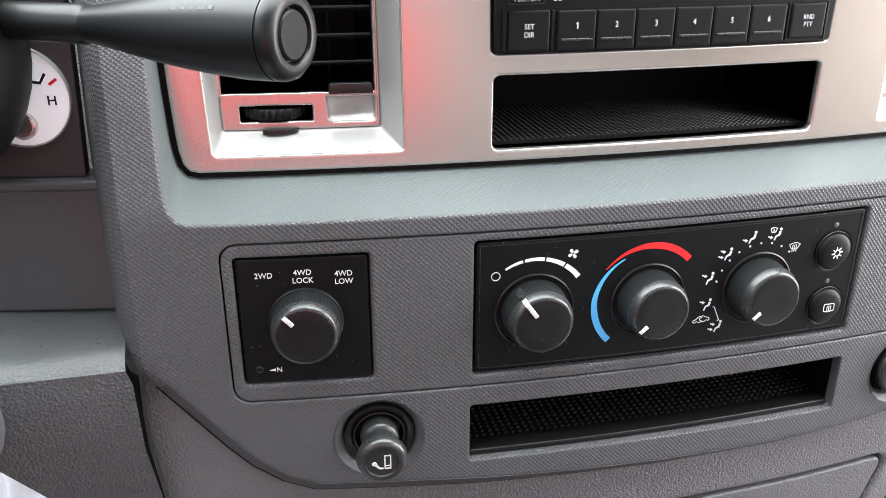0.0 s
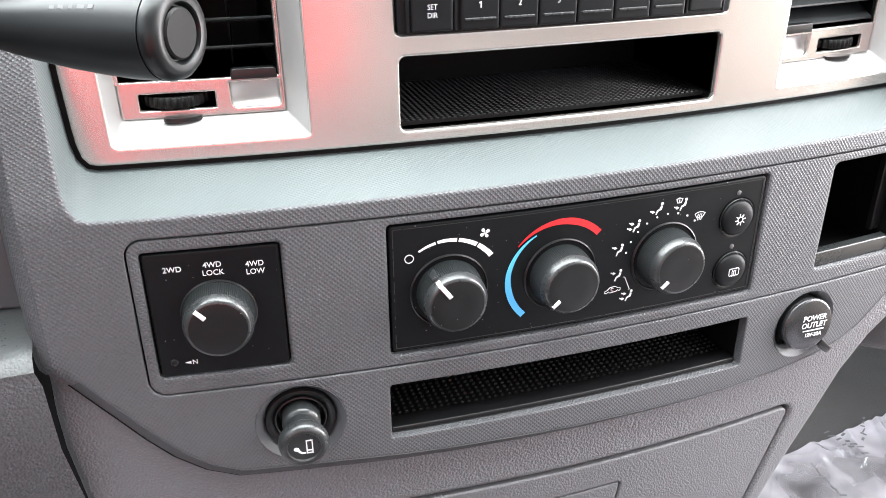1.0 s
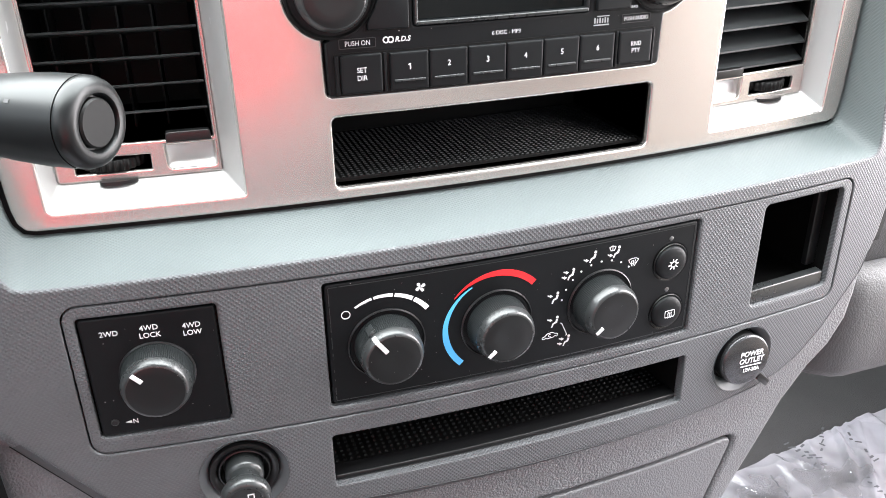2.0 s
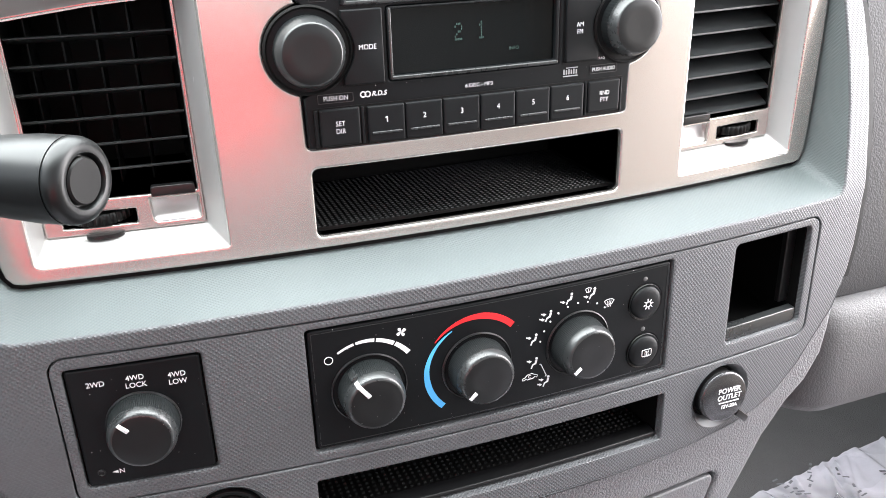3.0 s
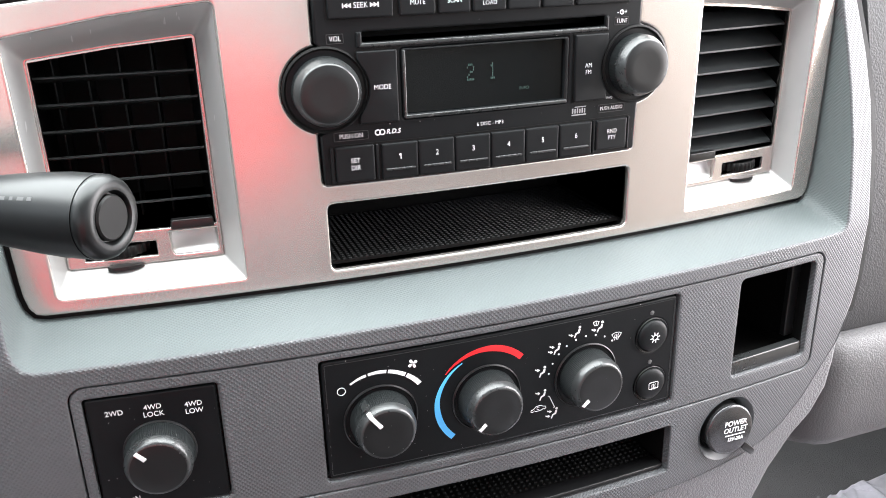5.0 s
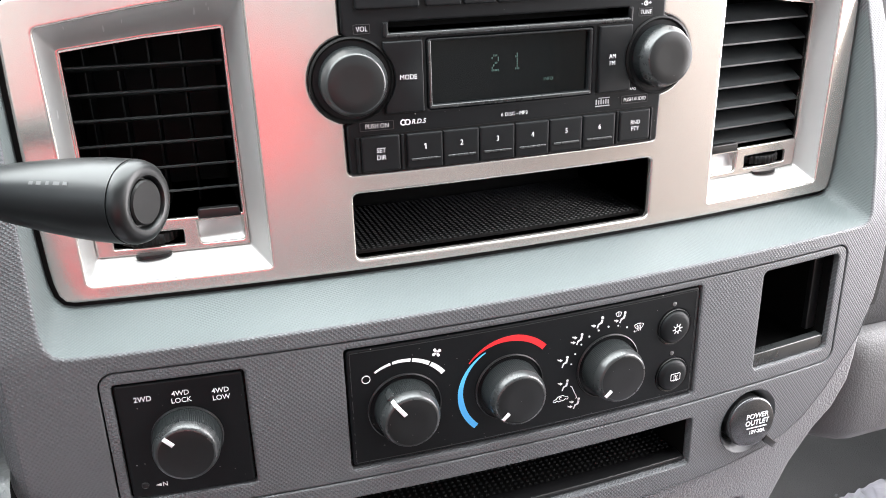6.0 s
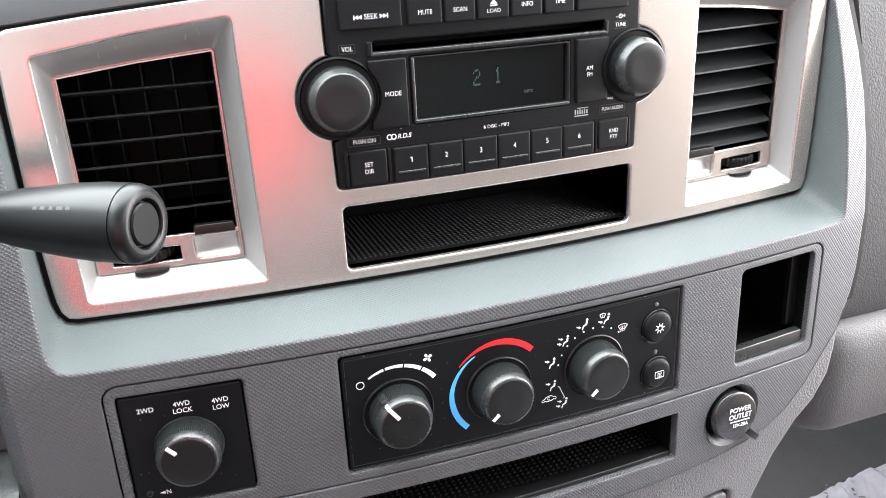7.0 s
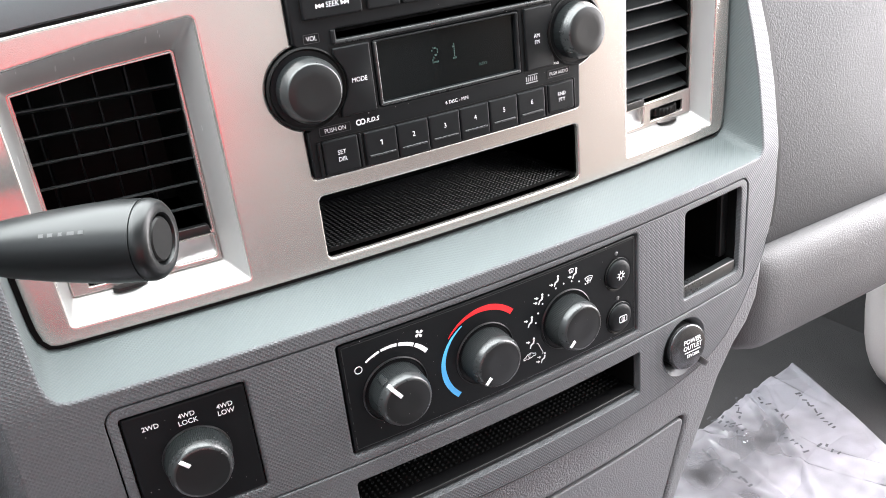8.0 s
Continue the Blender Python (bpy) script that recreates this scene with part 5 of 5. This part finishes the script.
part("plug", lathe([(0.0162, -0.009), (0.0162, -0.0004), (0.0156, 0.0010), (0.0150, 0.0022)], cap_m, 48, ends=False), BLACK, cap, "glossy black plug body")
for text, dz, h in (("POWER", 0.0050, 0.0034), ("OUTLET", 0.0003, 0.0034), ("12V-20A", -0.0062, 0.0024)):
    words(text, 0, 0, h, FACE, 0, cap, bold=0.00010, stretch=0.98, lean=0.12, place=cap_m @ Matrix.Translation((0.0030, -0.0069, dz)))
bm = block(cap_m @ Matrix.Translation((0.0030, -0.0067, -0.0032)), 0.0150, 0.0004, 0.0006, 0.0)
part("underline", bm, PRINT, cap)
part("pull_tab", block(m @ Matrix.Translation((0.0155, -0.0040, -0.0170)) @ Matrix.Rotation(radians(42), 4, "Y"), 0.0130, 0.0040, 0.0048, 0.0008), BLACK, outlet, "black cap strap")

# ---------------------------------------------------------------- gauges, column and shift lever
gauges = thing("gauge_cluster", at(-0.36, 0, 0.626, BEZEL), "dark gauge cluster with white-faced temperature dial", "gauge cluster")
part("cluster_plate", plate(rounded([(-0.56, 0.6258, 0), (-0.2825, 0.6258, 0.001), (-0.2790, 0.70, 0), (-0.2780, 0.770, 0), (-0.56, 0.770, 0)], 3), th=0.01, r=0.0008, base=BEZEL), CLUSTER, gauges)
GX, GZ = -0.3056, 0.6645
m = frame_at(GX, GZ, BEZEL)
dial = part("dial", lathe([(0.0224, 0.0), (0.0224, 0.0008), (0.0, 0.0008)], m, 64), DIAL, gauges, "white round gauge dial")
part("dial_ring", lathe([(0.0224, 0.0), (0.0224, 0.0016), (0.0228, 0.0020), (0.0232, 0.0018), (0.0234, 0.0)], m, 64, ends=False), SILVER_GLOSS, gauges, "chrome dial ring")
part("needle_hub", lathe([(0.0062, 0.0), (0.0062, 0.0035), (0.0054, 0.0042), (0.0044, 0.0042), (0.0042, 0.0034), (0.0, 0.0034)], m @ Matrix.Translation((0.0, 0, -0.0130)), 32), SILVER, gauges, "satin silver needle hub")
words("H", -0.2916, 0.6626, 0.0043, BEZEL, -0.0010, dial, BLACK, bold=0.0001)
bm = bmesh.new()
stroke(bm, [(-0.2918, 0.6700), (-0.2881, 0.6726)], 0.0014, BEZEL, -0.0010)
part("hot_tick", bm, PRINT_RED, dial)
bm = bmesh.new()
stroke(bm, [(-0.3040, 0.6722), (-0.2955, 0.6708), (-0.2928, 0.6750)], 0.0014, BEZEL, -0.0010)
part("scale_line", bm, BLACK, dial)

column = thing("steering_column", (XC - 0.345, 0.42, 0.64), "rounded black plastic steering column shroud", "steering column")


def blob(cx, cy, cz, rx, ry, rz, e=0.75):
    bm = bmesh.new()
    rows = []
    f = lambda v: math.copysign(abs(v) ** e, v)
    for j in range(19):
        b = radians(-90 + 10 * j)
        rows.append([Vector((XC + cx + rx * f(math.cos(b)) * f(math.cos(radians(10 * i))), cy + ry * f(math.cos(b)) * f(math.sin(radians(10 * i))), cz + rz * f(math.sin(b)))) for i in range(36)])
    loft([r[::-1] for r in rows], True, bm)
    bmesh.ops.remove_doubles(bm, verts=bm.verts, dist=1e-5)
    return bm


part("shroud", blob(-0.3450, 0.420, 0.694, 0.0515, 0.045, 0.062, 0.9), BLACK_DEEP, column)
part("ignition_housing", blob(-0.3470, 0.360, 0.5385, 0.0275, 0.030, 0.021), SLATE_SMOOTH, column)

lever = thing("shift_lever", (XC - 0.30, 0.412, 0.700), "black column shift lever with round end button", "shift lever")
tip, axis = Vector((XC - 0.1872, 0.3276, 0.7036)), Vector((0.80, -0.60, 0.012)).normalized()
m = Matrix.Translation(tip) @ (-axis).to_track_quat("Y", "Z").to_matrix().to_4x4()
part("handle", lathe([(0.0076, -0.160), (0.0077, -0.0945), (0.0070, -0.0932), (0.0071, -0.0915), (0.0080, -0.085), (0.0096, -0.075), (0.0122, -0.060), (0.0142, -0.044), (0.0155, -0.030), (0.0162, -0.018), (0.0161, -0.0056)], m, 64), LEVER, lever, "glossy black tapered handle")
part("end_cap", lathe([(0.0153, -0.0064), (0.0160, -0.0050), (0.0160, -0.0034), (0.0153, -0.0012), (0.0138, 0.0004), (0.0120, 0.0010), (0.0103, 0.0006), (0.0096, -0.0006), (0.0093, -0.0030)], m, 64), LEVER, lever)
part("end_button", lathe([(0.0087, -0.004), (0.0087, -0.0004), (0.0080, 0.0003), (0.0, 0.0003)], m, 48), RUBBER, lever, "matt black flat round end button")
bm = bmesh.new()
for i in range(5):
    q = m @ Matrix.Rotation(radians(-52), 4, "Y") @ Matrix.Translation((0.0, 0.024 + 0.0042 * i, 0.0159 - 0.00037 * i))
    block(q, 0.0014, 0.0020 + 0.0008 * (i % 2), 0.0003, 0.0, bm)
part("worn_marking", bm, PRINT_FAINT, lever, "faint unreadable grey marking")

# ---------------------------------------------------------------- footwells and seat
def film_sheet(name, x0, x1, y0, y1, z, seed, label, rise=9.0, ridges=(), taper=0.0):
    """A clear film that lies nearly flat on the carpet, with long sharp folds; past y = rise it climbs the toe board."""
    rng = random.Random(seed)
    bm = bmesh.new()
    nx, ny = 150, 280
    folds = [(rng.uniform(x0, x1), rng.uniform(y0, y1), rng.uniform(-0.7, 0.9), rng.uniform(0.003, 0.010), rng.uniform(0.0015, 0.0060), rng.uniform(0.06, 0.20)) for _ in range(56)]
    folds += [(0.5 * (xa + xb), 0.5 * (ya + yb), math.atan2(xa - xb, yb - ya), 0.0045, 0.008, 0.6 * math.dist((xa, ya), (xb, yb))) for xa, ya, xb, yb in ridges]
    grid = []
    for j in range(ny + 1):
        row = []
        for i in range(nx + 1):
            x, y = x0 + (x1 - x0) * i / nx, y0 + (y1 - y0) * j / ny
            y += 0.13 * (x - x1) * max(0.0, (y - y0) / (y1 - y0))
            x -= taper * min(0.20, max(0.0, y1 - y)) * i / nx
            h = 0.006 + 0.005 * noise.noise(Vector((x * 6, y * 6, seed))) + 0.0015 * noise.noise(Vector((x * 17, y * 17, seed)))
            for fx, fy, fa, w, a, ln in folds:
                u = (x - fx) * math.cos(fa) + (y - fy) * math.sin(fa)
                v = -(x - fx) * math.sin(fa) + (y - fy) * math.cos(fa)
                h += a * max(0.0, 1 - abs(u) / w * (1 if u > 0 else 0.45)) * math.exp(-(v / ln) ** 2)
            row.append(bm.verts.new((XC + x, y, z + max(0.001, h) + 1.2 * max(0.0, y - rise))))
        grid.append(row)
    for a, b in zip(grid, grid[1:]):
        for i in range(nx):
            bm.faces.new((a[i], a[i + 1], b[i + 1], b[i]))
    bmesh.ops.solidify(bm, geom=bm.faces[:], thickness=0.0006)
    film = thing(name, (XC + (x0 + x1) / 2, (y0 + y1) / 2, z), label, "floor film")
    part("film", bm, FOIL, film)
    return film


passenger_film = film_sheet("floor_film", 0.22, 0.702, -0.40, 0.685, FLOOR_Z, 3, "crumpled clear protective film on the passenger floor", ridges=((0.696, 0.680, 0.664, 0.600), (0.606, 0.682, 0.570, 0.611), (0.585, 0.677, 0.551, 0.610), (0.495, 0.640, 0.511, 0.574), (0.53, 0.66, 0.50, 0.59)), taper=0.35)
rng = random.Random(9)
# rows of broken grey print on the film, each a run of small slanted strokes
for x, y, a, n in ((0.505, 0.638, -81, 6), (0.516, 0.630, -84, 5), (0.582, 0.621, -97, 7), (0.620, 0.583, -112, 11), (0.440, 0.575, -93, 10), (0.545, 0.651, -131, 6), (0.543, 0.556, -105, 6), (0.567, 0.522, -86, 4)):
    for k in range(n):
        q = Matrix.Translation((XC + x, y, FLOOR_Z + 0.0125)) @ Matrix.Rotation(radians(a), 4, "Z") @ Matrix.Translation((0.0085 * (k - n / 2), rng.uniform(-0.0012, 0.0012), rng.uniform(-0.001, 0.003)))
        part("print_bar", block(q @ Matrix.Rotation(rng.choice((-0.4, 0.0, 0.3, 1.3)), 4, "Z"), rng.uniform(0.0016, 0.0030), rng.uniform(0.005, 0.010), 0.0005, 0.0), FILM_PRINT, passenger_film, "grey unreadable print bar")
film_sheet("floor_film", -0.62, -0.24, -0.05, 0.83, FLOOR_Z, 5, "crumpled clear protective film on the driver floor", 0.62)

sill = thing("door_sill_trim", (XC + 0.80, 0.45, FLOOR_Z), "pale rounded door sill trim beside the footwell", "sill trim")
part("trim_body", blob(0.808, 0.520, 0.29, 0.090, 0.10, 0.20, 0.55), SILL_TRIM, sill)
tunnel = thing("tunnel_cover", (XC, 0.60, FLOOR_Z), "dark carpeted transmission tunnel under the dash", "floor tunnel")
part("tunnel_body", block(Matrix.Translation((XC, 0.63, 0.25)), 0.34, 0.40, 0.32, 0.03), CARPET, tunnel)

# unseen seat; its red cloth stands in for a red thing the bezel reflects
seat = thing("driver_seat", (XC - 0.33, -0.50, FLOOR_Z), "unseen driver seat with added red cloth for the bezel reflections", "seat")
part("backrest", block(Matrix.Translation((XC - 0.36, -0.585, 0.50)) @ Matrix.Rotation(radians(12), 4, "X"), 0.62, 0.14, 0.24, 0.05), RED_CLOTH, seat, "backrest with added red cloth for reflections")
part("shoulder_bolster", block(Matrix.Translation((XC - 0.36, -0.645, 0.85)) @ Matrix.Rotation(radians(12), 4, "X"), 0.58, 0.14, 0.46, 0.05), SEAT_GREY, seat, "grey cloth shoulder bolster")
part("cushion", block(Matrix.Translation((XC - 0.36, -0.36, 0.40)), 0.60, 0.52, 0.10, 0.04), CARPET, seat, "dark cloth cushion")
part("red_reflector_panel", block(Matrix.Translation((XC - 0.36, -0.52, 0.448)), 0.56, 0.15, 0.03, 0.012), RED_CLOTH, seat, "added red panel for the bezel to reflect")
part("red_reflector_panel", block(Matrix.Translation((XC - 0.54, -0.39, 0.448)), 0.20, 0.10, 0.03, 0.012), RED_CLOTH, seat, "added red panel for the bezel to reflect")
part("red_reflector_panel", block(Matrix.Translation((XC - 0.50, -0.098, 0.40)), 0.20, 0.02, 0.085, 0.008), RED_CLOTH, seat, "added red front panel for the bezel to reflect")
part("seat_base", block(Matrix.Translation((XC - 0.33, -0.38, 0.21)), 0.44, 0.42, 0.22, 0.02), BLACK, seat)
